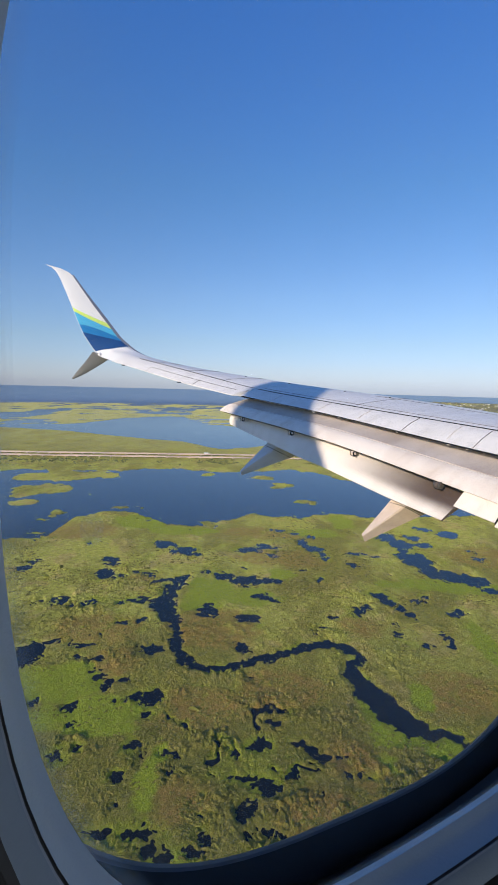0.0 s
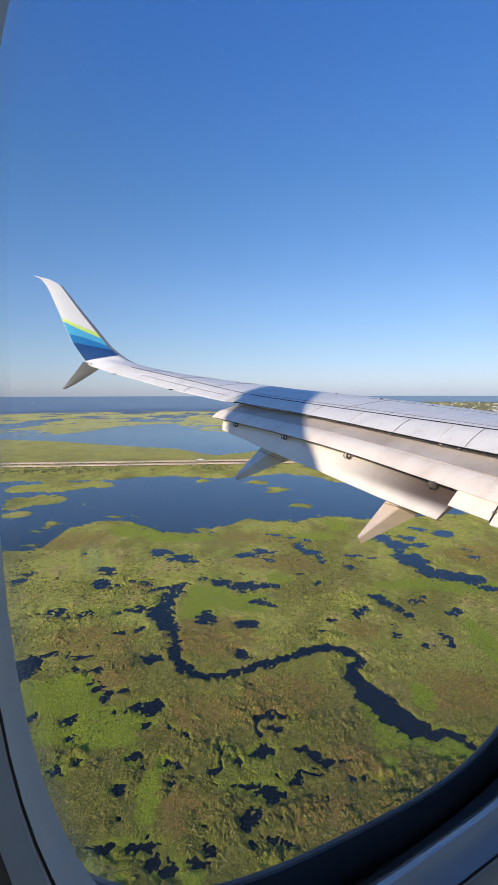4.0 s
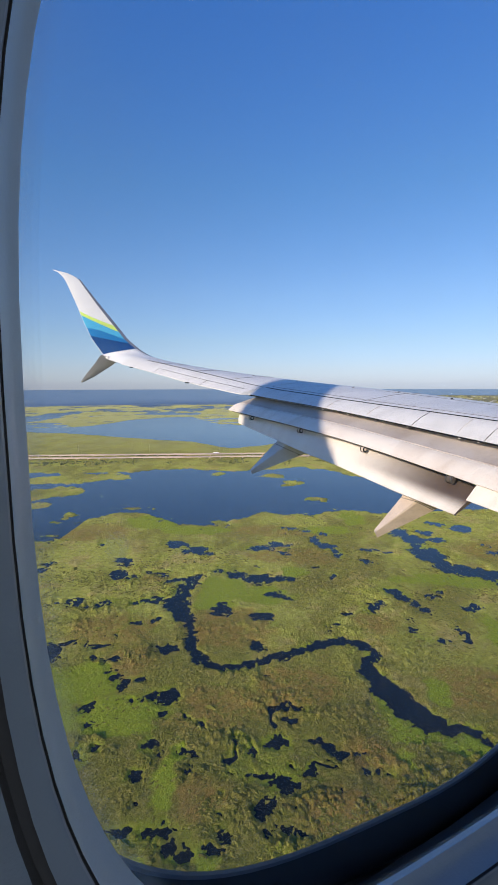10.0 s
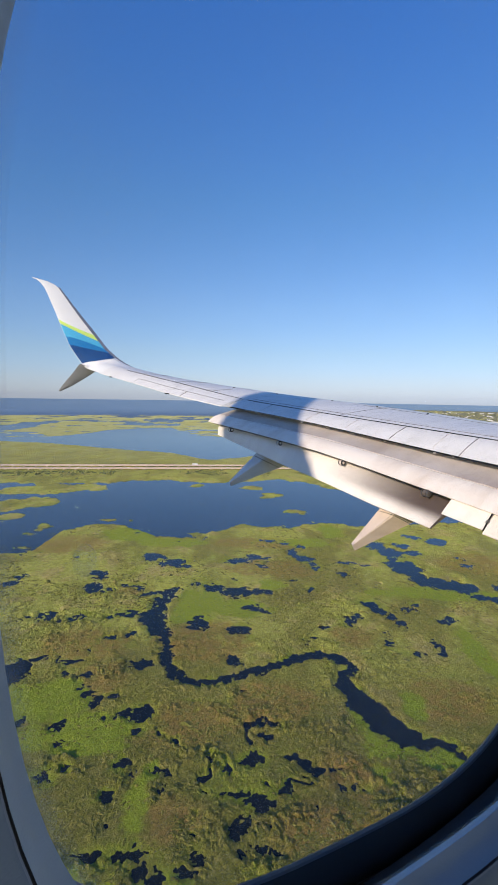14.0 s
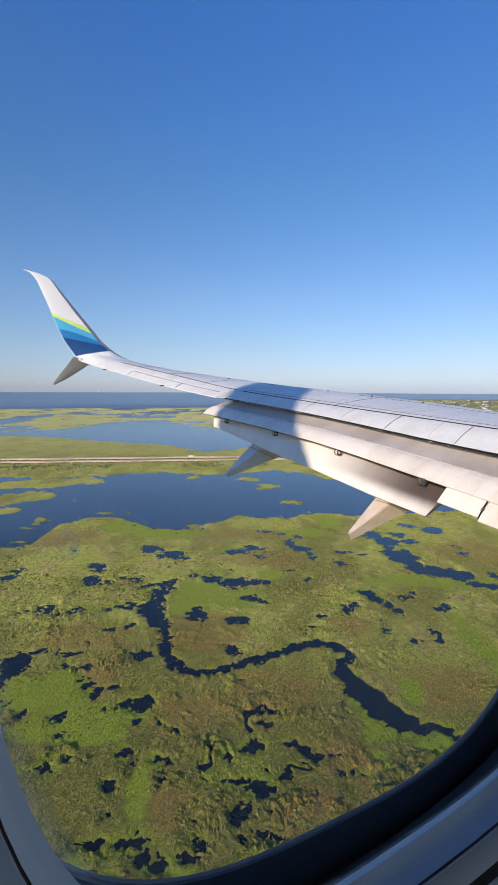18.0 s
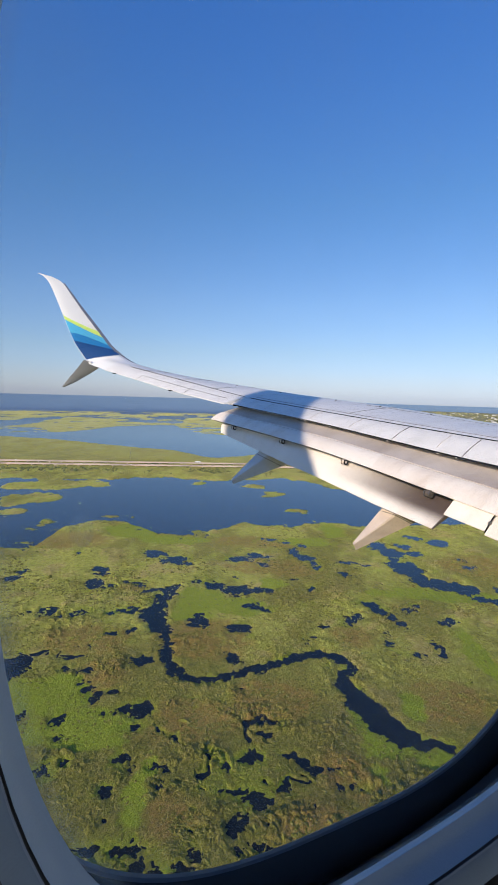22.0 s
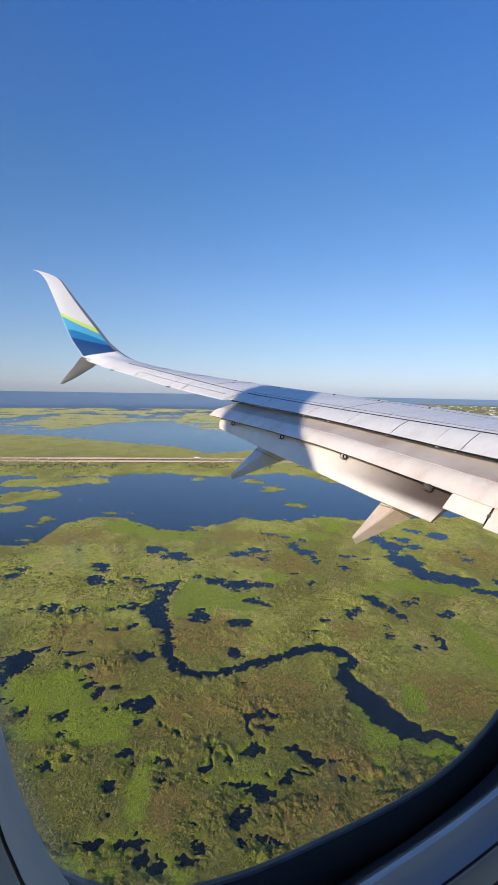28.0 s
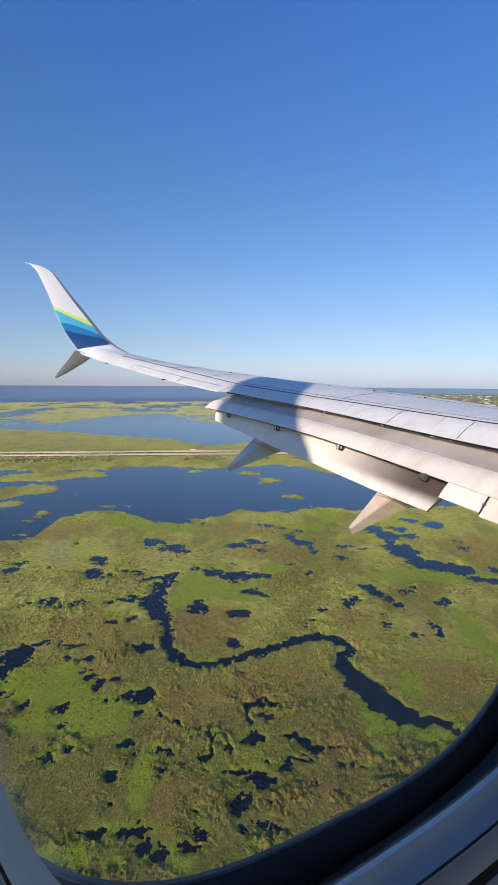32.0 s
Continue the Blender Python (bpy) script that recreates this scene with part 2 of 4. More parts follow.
def vnoise(x, y, seed):
    ix, iy = np.floor(x), np.floor(y)
    fx, fy = x - ix, y - iy
    fx, fy = fx * fx * (3 - 2 * fx), fy * fy * (3 - 2 * fy)
    a, b = lattice(ix, iy, seed), lattice(ix + 1, iy, seed)
    c, d = lattice(ix, iy + 1, seed), lattice(ix + 1, iy + 1, seed)
    return (a * (1 - fx) + b * fx) * (1 - fy) + (c * (1 - fx) + d * fx) * fy


def fbm(x, y, size, seed, octaves=4, gain=0.55):
    total, amp, norm = 0.0, 1.0, 0.0
    for o in range(octaves):
        k = 2.03 ** o / size
        total = total + amp * vnoise(x * k + 17.3 * o, y * k - 9.1 * o, seed + o)
        norm, amp = norm + amp, amp * gain
    return total / norm - 0.5


def capsule(u, v, pts):
    """Distance beyond a channel of changing half-width: rows of u, v, half-width."""
    best = np.full(u.shape, 1e9)
    for (u0, v0, r0), (u1, v1, r1) in zip(pts, pts[1:]):
        du, dv = u1 - u0, v1 - v0
        s = np.clip(((u - u0) * du + (v - v0) * dv) / (du * du + dv * dv), 0, 1)
        best = np.minimum(best, np.hypot(u - u0 - s * du, v - v0 - s * dv) - (r0 + s * (r1 - r0)))
    return best


def blob(u, v, cu, cv, ru, rv):
    return (np.hypot((u - cu) / ru, (v - cv) / rv) - 1) * min(ru, rv)


# shores of the near lake and of the wide lake beyond the causeway
NEAR = (
    (-1500, 420), (-900, 440),
    (-307, 498), (-273, 505), (-247, 516), (-262, 564), (-250, 600), (-223, 630), (-189, 645), (-142, 613),
    (-99, 588), (-65, 576), (-50, 618), (-6, 651), (26, 642), (49, 638), (83, 653), (132, 661),
    (173, 661), (296, 682), (345, 696), (396, 725),
    (900, 760), (1500, 900),
)
FAR = (
    (-1500, 800), (-900, 860),
    (-551, 902), (-496, 922), (-453, 928), (-426, 920), (-356, 942), (-328, 927), (-281, 959), (-250, 977),
    (-168, 989), (-129, 968), (-47, 986), (1, 986), (51, 1021), (111, 1002), (151, 943), (199, 898),
    (274, 855), (456, 839),
    (700, 800), (900, 770), (1500, 905),
)
NEAR2 = (
    (-2600, 2100),
    (-1082, 1782), (-947, 1772), (-703, 1701), (-480, 1579), (-253, 1480), (-169, 1383), (-110, 1330), (-34, 1383),
    (110, 1527),
    (500, 1330), (900, 1500), (1600, 1700),
)
FAR2 = (
    (-2600, 2105), (-1600, 1900),
    (-1137, 1873), (-1047, 1960), (-858, 1961), (-805, 2039), (-771, 2186), (-715, 2448), (-599, 2588), (-453, 2646),
    (-256, 2088), (-128, 2066), (-5, 2535), (301, 3189),
    (900, 2300), (1600, 1720),
)
# the winding channel and its arms: u, v, half-width
CHANNEL = (
    (-65, 425, 3.2), (-70, 414, 4.1), (-75, 399, 5.0), (-76, 383, 5.7), (-78, 369, 9.2), (-71, 356, 8.0), (-64, 341, 5.1),
    (-59, 326, 3.3), (-56, 311, 3.5), (-51, 297, 4.1), (-45, 288, 4.7), (-38, 283, 3.0), (-29, 281, 3.0), (-18, 282, 2.4),
    (-11, 286, 2.5), (0, 292, 3.8), (13, 296, 3.9), (23, 303, 4.1), (33, 309, 4.3), (47, 314, 5.1), (59, 311, 3.6),
    (67, 305, 3.5), (72, 299, 2.7), (68, 293, 3.4), (63, 289, 3.7), (63, 277, 5.4), (68, 266, 7.6), (72, 255, 9.3),
    (78, 245, 10.8), (84, 238, 10.0), (88, 232, 3.3), (93, 229, 2.8), (101, 232, 2.1), (107, 229, 2.4), (112, 222, 2.3),
)
WEST_ARM = (
    (-82, 370, 5.0), (-93, 371, 4.0), (-104, 371, 3.0), (-112, 366, 2.0),
)
NORTH_ARM = (
    (-75, 418, 5.0), (-88, 413, 4.9), (-97, 410, 3.6),
)
SOUTH_CREEK = ((219, 417, 5), (255, 405, 4), (330, 390, 9), (420, 370, 6))
# open pools: u, v and half-extents
MEADOW_PONDS = (
    (-106, 510, 11.2, 11.1), (-83, 493, 14.5, 8.7), (-68, 484, 7.2, 5.0), (-151, 459, 7.8, 9.1), (-143, 447, 4.4, 7.2),
    (-224, 432, 7.3, 12.1), (-226, 446, 5.4, 5.7), (-145, 422, 7.2, 10.3), (-130, 417, 6.1, 5.0), (-115, 431, 5.3, 4.0),
    (-104, 427, 5.3, 4.0), (-49, 439, 5.4, 4.2), (-32, 427, 9.6, 9.2), (-10, 419, 15.7, 10.1), (8, 419, 13.1, 7.6),
    (19, 417, 5.2, 3.8), (5, 387, 4.9, 5.4), (13, 382, 4.8, 3.2), (-37, 357, 8.1, 7.5), (-41, 367, 3.7, 2.9),
    (-6, 348, 7.9, 5.3), (-10, 307, 3.9, 4.9), (-7, 303, 3.1, 2.7),
)
WEST_PONDS = (
    (-162, 365, 5.4, 6.8), (-169, 360, 10.6, 1.9), (-143, 362, 7.1, 2.9), (-135, 367, 5.4, 3.9), (-100, 335, 3.3, 1.7),
    (-89, 341, 3.4, 3.4), (-73, 298, 4.5, 4.0), (-66, 300, 3.8, 2.7), (-119, 300, 8.3, 2.0), (-103, 288, 5.1, 4.3),
    (-117, 287, 2.2, 2.5), (-151, 288, 10.8, 11.2), (-150, 274, 5.5, 11.4), (-98, 274, 3.4, 2.3), (-94, 267, 2.7, 4.3),
    (-89, 260, 2.0, 4.1), (-60, 248, 7.0, 6.1), (-67, 251, 5.1, 2.9), (-56, 254, 2.6, 2.9), (-59, 236, 2.7, 1.7),
    (-77, 246, 3.1, 1.4), (-77, 266, 3.4, 2.1),
)
NEAR_PONDS = (
    (-102, 238, 2.4, 2.2), (-95, 226, 2.3, 1.6), (-125, 242, 1.5, 2.7), (-96, 204, 3.7, 2.0), (-95, 207, 1.6, 2.0),
    (-60, 214, 2.2, 2.9), (-54, 208, 1.3, 3.1), (-61, 193, 2.5, 2.4), (-39, 209, 3.3, 1.7), (-37, 199, 1.6, 2.5),
    (-57, 167, 3.5, 1.8), (-49, 166, 5.3, 1.6), (-42, 167, 4.0, 2.3), (-39, 162, 2.6, 3.4), (-33, 159, 3.4, 2.9),
    (-22, 161, 2.6, 1.1), (-18, 167, 1.8, 1.6), (-3, 179, 3.3, 3.6), (1, 182, 1.9, 2.1), (-3, 197, 4.6, 1.2),
)
REED_PONDS = (
    (10, 245, 3.2, 2.7), (15, 243, 4.4, 2.7), (12, 233, 3.0, 2.5), (4, 218, 3.4, 3.3), (9, 192, 4.5, 3.2),
    (4, 194, 3.0, 2.1), (25, 220, 2.3, 1.9), (30, 216, 2.3, 2.5), (37, 211, 5.0, 1.4), (44, 213, 2.8, 1.4),
    (22, 198, 2.9, 1.5), (51, 203, 3.2, 1.3), (46, 201, 1.6, 2.2), (13, 170, 2.3, 1.9), (6, 171, 2.7, 1.2),
    (83, 362, 5.1, 6.7), (90, 374, 3.8, 6.1), (80, 371, 2.8, 2.0), (61, 355, 6.3, 3.7),
)
EAST_PONDS = (
    (107, 396, 7.1, 4.6), (114, 386, 7.9, 6.5), (121, 376, 4.8, 6.2), (124, 363, 5.6, 5.8), (139, 387, 4.0, 4.4),
    (147, 396, 3.0, 3.4), (163, 368, 4.7, 4.9), (170, 372, 3.8, 4.0), (141, 330, 3.4, 6.4), (140, 320, 2.5, 3.0),
    (122, 318, 5.7, 2.2), (108, 345, 2.2, 5.2), (105, 332, 2.1, 3.3), (50, 337, 3.4, 3.3), (43, 333, 1.7, 2.4),
    (52, 529, 5.3, 11.9), (63, 511, 11.5, 9.3), (70, 489, 4.3, 8.5), (96, 468, 5.9, 4.7), (102, 461, 3.5, 4.6),
    (106, 502, 8.9, 3.6),
)
FAR_PONDS = (
    (9, 513, 10.2, 9.4), (17, 487, 4.9, 6.8), (-13, 502, 12.4, 7.2), (24, 577, 10.0, 4.7), (61, 553, 4.1, 6.5),
    (215, 600, 9.2, 10.1), (239, 583, 11.9, 14.4), (242, 521, 5.3, 5.8), (239, 497, 6.4, 5.3), (241, 438, 4.5, 6.9),
    (41, 567, 5.6, 4.5), (126, 494, 6.3, 3.5),
)
CREEK_PONDS = (
    (159, 563, 11.4, 15.7), (169, 538, 15.0, 14.4), (190, 565, 8.6, 11.3), (193, 538, 9.6, 6.2), (163, 497, 7.6, 24.7),
    (173, 484, 11.1, 23.5), (176, 455, 11.6, 16.4), (192, 445, 16.0, 15.7), (208, 438, 13.5, 15.2), (220, 440, 4.5, 8.4),
    (217, 414, 9.6, 6.2), (227, 410, 7.4, 7.3),
)
ISLANDS = (
    (-411, 863, 59.8, 36.2), (-349, 894, 72.8, 38.7), (-364, 763, 51.5, 36.5), (-383, 736, 25.7, 34.0), (-351, 667, 18.7, 25.0),
    (-281, 628, 10.4, 16.6), (-290, 584, 11.1, 7.2), (-270, 737, 5.2, 3.8), (-200, 663, 12.7, 9.2), (-170, 659, 4.8, 6.1),
    (-105, 945, 17.1, 18.5), (8, 924, 27.1, 17.7), (41, 857, 25.3, 20.4), (73, 724, 18.0, 14.6), (-43, 608, 11.9, 5.2),
    (-64, 599, 14.7, 5.0), (195, 527, 5.4, 5.9), (-273, 541, 7.7, 4.2),
)


def land_at(u, v):
    """Metres inland from the nearest shore, negative over water."""
    r = np.hypot(u, v)
    wu, wv = u + fbm(u, v, 15, 13, 3, 0.6) * 14, v + fbm(u, v, 15, 14, 3, 0.6) * 14
    jag = np.abs(fbm(wu, wv, 9, 9, 4, 0.65)) * 2 - 0.22
    wob = fbm(u, v * 0.7, 38, 3, 5) * 26 * np.clip(r / 600, 0.35, 3) + jag * 24 * np.clip(300 / r, 0.45, 1)
    pk = np.clip(r / 330, 0.5, 1.6)
    pu, pv = u + fbm(u, v, 9, 15, 4, 0.68) * 13 * pk, v + fbm(u, v, 9, 16, 4, 0.68) * 13 * pk
    near = np.interp(u, [p[0] for p in NEAR], [p[1] for p in NEAR])
    far = np.interp(u, [p[0] for p in FAR], [p[1] for p in FAR])
    lake = np.maximum(near - v, v - far) * 0.6
    n2 = np.interp(u, [p[0] for p in NEAR2], [p[1] for p in NEAR2])
    f2 = np.interp(u, [p[0] for p in FAR2], [p[1] for p in FAR2])
    lake2 = np.maximum((n2 - v) * 0.7 + fbm(u, v, 60, 62, 4, 0.6) * 30, (v - f2) * 0.4 + fbm(u * 0.7, v * 0.4, 160, 61, 5, 0.62) * 150)
    d = np.minimum(lake + wob * 0.7 + fbm(u, v, 24, 12, 5, 0.65) * 26, lake2)
    rag = (np.abs(fbm(u, v, 5.0, 18, 4, 0.7)) - 0.1) * 14 * np.clip(r / 300, 0.7, 1.6)
    for run in (CHANNEL, WEST_ARM, NORTH_ARM):
        d = np.minimum(d, capsule(pu, pv, run) - 0.3 + wob * 0.12 + rag)
    d = np.minimum(d, capsule(u, v, SOUTH_CREEK) + wob * 1.2)
    for cu, cv, ru, rv in MEADOW_PONDS + WEST_PONDS + NEAR_PONDS + REED_PONDS + EAST_PONDS + FAR_PONDS + CREEK_PONDS:
        d = np.minimum(d, blob(pu, pv, cu, cv, ru + 0.4, rv + 0.4) * 0.9 + wob * 0.1 + rag)
    pools = (0.27 - fbm(wu, wv * 0.8, 21, 21, 5, 0.62)) * 60
    thickets = np.clip(fbm(u, v, 90, 24, 3) * 0.7, -0.08, 0.12)
    pools = np.minimum(pools, (0.38 - thickets - np.abs(fbm(wu, wv * 0.8, 11, 26, 4, 0.6)) * 1.05) * 46)
    pools_far = (0.10 - fbm(u * 0.5, v * 0.35, 130, 31, 5, 0.6)) * 260
    pools_far = np.minimum(pools_far, (0.115 - fbm(u * 0.35, v * 0.5, 60, 33, 4, 0.6)) * 300)
    d = np.minimum(d, np.where(v < 1000, np.where((u > 120) & (v > 240), pools + 4, pools), 99))
    d = np.minimum(d, np.where(v > n2 + 120, pools_far, 99))
    iu, iv = u + fbm(u, v, 26, 19, 5, 0.62) * 40, v + fbm(u, v, 26, 20, 5, 0.62) * 60
    for cu, cv, ru, rv in ISLANDS:
        d = np.maximum(d, -blob(iu, iv, cu, cv, ru, rv) * 0.6 + wob * 0.2)
    coast = 4420 + fbm(u, v, 700, 77, 3) * 320 + np.clip(u - 500, 0, 1000) * 0.6
    d = np.minimum(d, (coast - r) * 0.3)
    town = np.minimum(u - 600, v - 1900) * 0.3
    return np.maximum(d, np.minimum(town + fbm(u, v, 300, 91, 3) * 400, (coast - r) * 0.3))


# beds of fresh floating green and stands of dry reed: u, v and half-extents
LUSH = (
    (-41, 393, 20.6, 27.1), (-7, 384, 19.3, 17.2), (-55, 362, 6.3, 6.7), (-116, 259, 27.8, 17.4), (-84, 235, 22.4, 16.2),
    (-115, 229, 11.7, 8.1), (-153, 598, 36.2, 30.4), (-95, 562, 41.2, 15.7), (172, 421, 48.5, 12.8), (25, 434, 9.8, 10.9),
    (76, 224, 11.1, 5.4), (96, 219, 8.6, 4.5), (110, 622, 14.0, 27.2), (166, 304, 6.3, 34.7), (68, 251, 3.9, 19.4),
    (99, 265, 5.5, 10.7), (-48, 193, 2.0, 14.8), (73, 569, 28.5, 13.7), (-63, 156, 12.4, 2.0),
)
DRY = (
    (-222, 550, 49.5, 27.9), (81, 341, 13.1, 10.3), (123, 266, 20.8, 16.1), (32, 179, 11.8, 5.7), (-32, 182, 6.7, 7.5),
    (-30, 331, 29.2, 24.4), (27, 479, 41.9, 19.7), (-115, 323, 24.2, 20.2), (-93, 280, 10.6, 13.0), (-31, 241, 18.5, 13.4),
    (-107, 419, 10.3, 7.6), (9, 564, 41.9, 18.0), (253, 503, 38.8, 29.0), (17, 262, 20.2, 15.7), (53, 209, 11.0, 8.5),
)


def patch_at(u, v, beds, seed, soft):
    d = np.full(u.shape, 1e9)
    for cu, cv, ru, rv in beds:
        d = np.minimum(d, blob(u, v, cu, cv, ru, rv))
    return np.clip(1 - (d + fbm(u, v, 14, seed, 5, 0.65) * 20) / soft, 0, 1)


def lush_at(u, v, land):
    """How fresh and green the growth is, 0 to 1."""
    fringe = np.clip(1.2 - land / 4.0, 0, 1) * np.clip(fbm(u, v, 34, 311, 3) * 6 + 0.05, 0, 0.7)
    return np.maximum(patch_at(u, v, LUSH, 301, 3.0), fringe)


def clumps(u, v, size, seed):
    """Rounded heads of growth of mixed size, 0 to about 1, with creases between them."""
    wu, wv = u + fbm(u, v, size * 1.7, seed, 3, 0.6) * size * 1.6, v + fbm(u, v, size * 1.7, seed + 5, 3, 0.6) * size * 1.6
    total, amp, a = 0.0, 1.0, 0.5
    for o in range(3):
        c, s = math.cos(a), math.sin(a)
        total = total + amp * np.abs(fbm(wu * c - wv * s, wu * s + wv * c, size / 1.75 ** o, seed + 11 * o, 1)) * 2
        amp, a = amp * 0.6, a + 1.1
    return total / 1.96


def height_at(u, v, land):
    r = np.hypot(u, v)
    thick = np.clip(fbm(u, v, 30, 331, 4, 0.6) * 3.2 + 0.75, 0.25, 1.2) * (1 - 0.85 * lush_at(u, v, land))
    tops = clumps(u, v, 3.0, 41) * (1.5 + 0.9 * np.clip((330 - v) / 130, 0, 1)) * np.clip(fbm(u, v, 22, 338, 4, 0.65) * 7 + 0.6, 0.12, 1.7)
    bumps = tops * thick + fbm(u, v, 12, 43, 2) * 0.6
    rise = np.clip((u / np.maximum(v, 1.0) - 0.14) / 0.14, 0, 1) * np.clip((np.hypot(u, v) - 2900) / 1800, 0, 1) ** 1.3
    rise = np.where(v > 0, rise, 0)
    return np.clip(land * 0.2, -1.4, 0.6) + np.clip(land * 0.35, 0, 1) * np.clip(bumps, -0.35, 3.2) + rise * np.clip(land * 0.02, 0, 1) * 80


def build_ground():
    fine = np.radians(np.arange(-12, 64.01, 0.115))
    coarse = np.radians(np.arange(69, 344, 4.0))
    az = np.concatenate([fine, coarse])
    rad = np.concatenate([np.geomspace(45, 118, 24), np.geomspace(120, 540, 415), np.geomspace(543, 4760, 470)])
    A, R = np.meshgrid(az, rad)
    x, y = R * np.sin(A), R * np.cos(A)
    u, v = x * CU + y * SU, -x * SU + y * CU
    land = land_at(u, v)
    z = height_at(u, v, land)
    nr, na = A.shape
    verts = np.stack([x, y, z], -1).reshape(-1, 3)
    i, j = np.meshgrid(np.arange(nr - 1), np.arange(na), indexing="ij")
    k = (j + 1) % na
    faces = np.stack([i * na + j, i * na + k, (i + 1) * na + k, (i + 1) * na + j], -1).reshape(-1, 4)
    faces = faces[:, ::-1]
    me = bpy.data.meshes.new("ground")
    hub = len(verts)
    verts = np.vstack([verts, [[0, 0, -0.5]]])
    fan = [(hub, j, (j + 1) % na) for j in range(na)]
    me.vertices.add(len(verts))
    me.vertices.foreach_set("co", verts.ravel())
    loops = np.concatenate([faces.ravel(), np.array(fan)[:, ::-1].ravel()])
    me.loops.add(len(loops))
    me.loops.foreach_set("vertex_index", loops)
    nf = len(faces)
    me.polygons.add(nf + na)
    me.polygons.foreach_set("loop_start", np.concatenate([np.arange(nf) * 4, nf * 4 + np.arange(na) * 3]))
    me.polygons.foreach_set("use_smooth", np.ones(nf + na, dtype=bool))
    me.update(calc_edges=True)
    inland = me.attributes.new("inland", "FLOAT", "POINT")
    inland.data.foreach_set("value", np.append(land.ravel(), 0.0).astype(np.float32))
    lush = me.attributes.new("lush", "FLOAT", "POINT")
    lush.data.foreach_set("value", np.append(lush_at(u, v, land).ravel(), 0.0).astype(np.float32))
    wooded = me.attributes.new("wooded", "FLOAT", "POINT")
    wood = np.clip((u / np.maximum(v, 1.0) - 0.2) * 12, 0, 1) * np.clip((v - 2300) / 400, 0, 1) * np.clip(fbm(u, v * 0.5, 160, 97, 4) * 6 + 0.9, 0, 1)
    wooded.data.foreach_set("value", np.append(wood.ravel(), 0.0).astype(np.float32))
    dry = me.attributes.new("dry", "FLOAT", "POINT")
    dry.data.foreach_set("value", np.append(patch_at(u, v, DRY, 305, 9.0).ravel(), 0.0).astype(np.float32))
    # grey-green haze tint painted over the marsh beyond the causeway
    haze_grey = me.attributes.new("haze_grey", "FLOAT", "POINT")
    haze_grey.data.foreach_set("value", np.append((np.clip((v - 1000) / 1300, 0, 0.8) * np.clip(fbm(u, v * 0.5, 45, 361, 5, 0.7) * 5 + 0.9, 0.35, 1)).ravel(), 0.0).astype(np.float32))
    # grass colour paled with distance: far haze put into the base colour
    hazed_grass = me.attributes.new("hazed_grass", "FLOAT", "POINT")
    far_lift = np.clip((v - 205) / 170, 0, 1) * np.clip(fbm(u, v * 0.6, 45, 351, 5, 0.68) * 4.5 + 0.78, 0.25, 1) * np.clip(1 - (v - 950) / 500, 0.45, 1) * 0.82
    hazed_grass.data.foreach_set("value", np.append(far_lift.ravel(), 0.0).astype(np.float32))
    me.validate()
    return me


def leafy(m):
    """Leaf-tip and seed-head sheen at a low view, raised to stand in for haze."""
    b = m.node_tree.nodes["Principled BSDF"]
    b.inputs["Sheen Weight"].default_value = 0.42
    b.inputs["Sheen Roughness"].default_value = 0.5
    b.inputs["Sheen Tint"].default_value = (0.85, 0.78, 0.17, 1)
    b.inputs["Specular IOR Level"].default_value = 0.05
    b.inputs["Roughness"].default_value = 0.62


def marsh_colour(m, grain):
    """Patchwork of olive, brown, dusky and fresh growth; grain drives the light and dark within each."""
    v = coords(m)
    big = noise_fac(m, v, 0.017, 6.0, 0.66)
    mid = noise_fac(m, v, 0.06, 6.0, 0.68)
    spots = noise_fac(m, v, 0.16, 5.0, 0.7)
    vast = noise_fac(m, coords(m, (1, 1, 1)), 0.004, 4.0, 0.6)
    olive = ramp(m, grain, [(0.30, (0.026, 0.029, 0.007)), (0.5, (0.115, 0.117, 0.020)), (0.70, (0.27, 0.25, 0.055))])
    brown = ramp(m, grain, [(0.30, (0.050, 0.037, 0.011)), (0.5, (0.19, 0.145, 0.038)), (0.70, (0.42, 0.335, 0.115))])
    dusk = ramp(m, grain, [(0.28, (0.035, 0.037, 0.014)), (0.72, (0.17, 0.145, 0.048))])
    fresh = ramp(m, grain, [(0.28, (0.095, 0.16, 0.010)), (0.5, (0.225, 0.305, 0.020)), (0.72, (0.36, 0.41, 0.045))])
    dead = noise_fac(m, v, 0.035, 5.0, 0.7)
    c = mixc(m, ramp(m, mid, [(0.50, (0, 0, 0)), (0.58, (0.75,) * 3)]), olive, brown)
    c = mixc(m, ramp(m, big, [(0.56, (0, 0, 0)), (0.62, (0.5,) * 3)]), c, fresh)
    c = mixc(m, ramp(m, spots, [(0.54, (0, 0, 0)), (0.62, (0.85,) * 3)]), c, dusk)
    c = mixc(m, ramp(m, dead, [(0.57, (0, 0, 0)), (0.64, (0.8,) * 3)]), c, dusk)
    fleck = noise_fac(m, v, 0.55, 4.0, 0.8)
    c = mixc(m, ramp(m, fleck, [(0.54, (0, 0, 0)), (0.66, (0.6,) * 3)]), c, (0.46, 0.38, 0.16))
    c = mixc(m, ramp(m, fleck, [(0.38, (0.9,) * 3), (0.49, (0, 0, 0))]), c, (0.020, 0.025, 0.008))
    c = mixc(m, ramp(m, vast, [(0.45, (0, 0, 0)), (0.62, (0.45,) * 3)]), c, (0.24, 0.24, 0.05))
    return c, fresh, spots


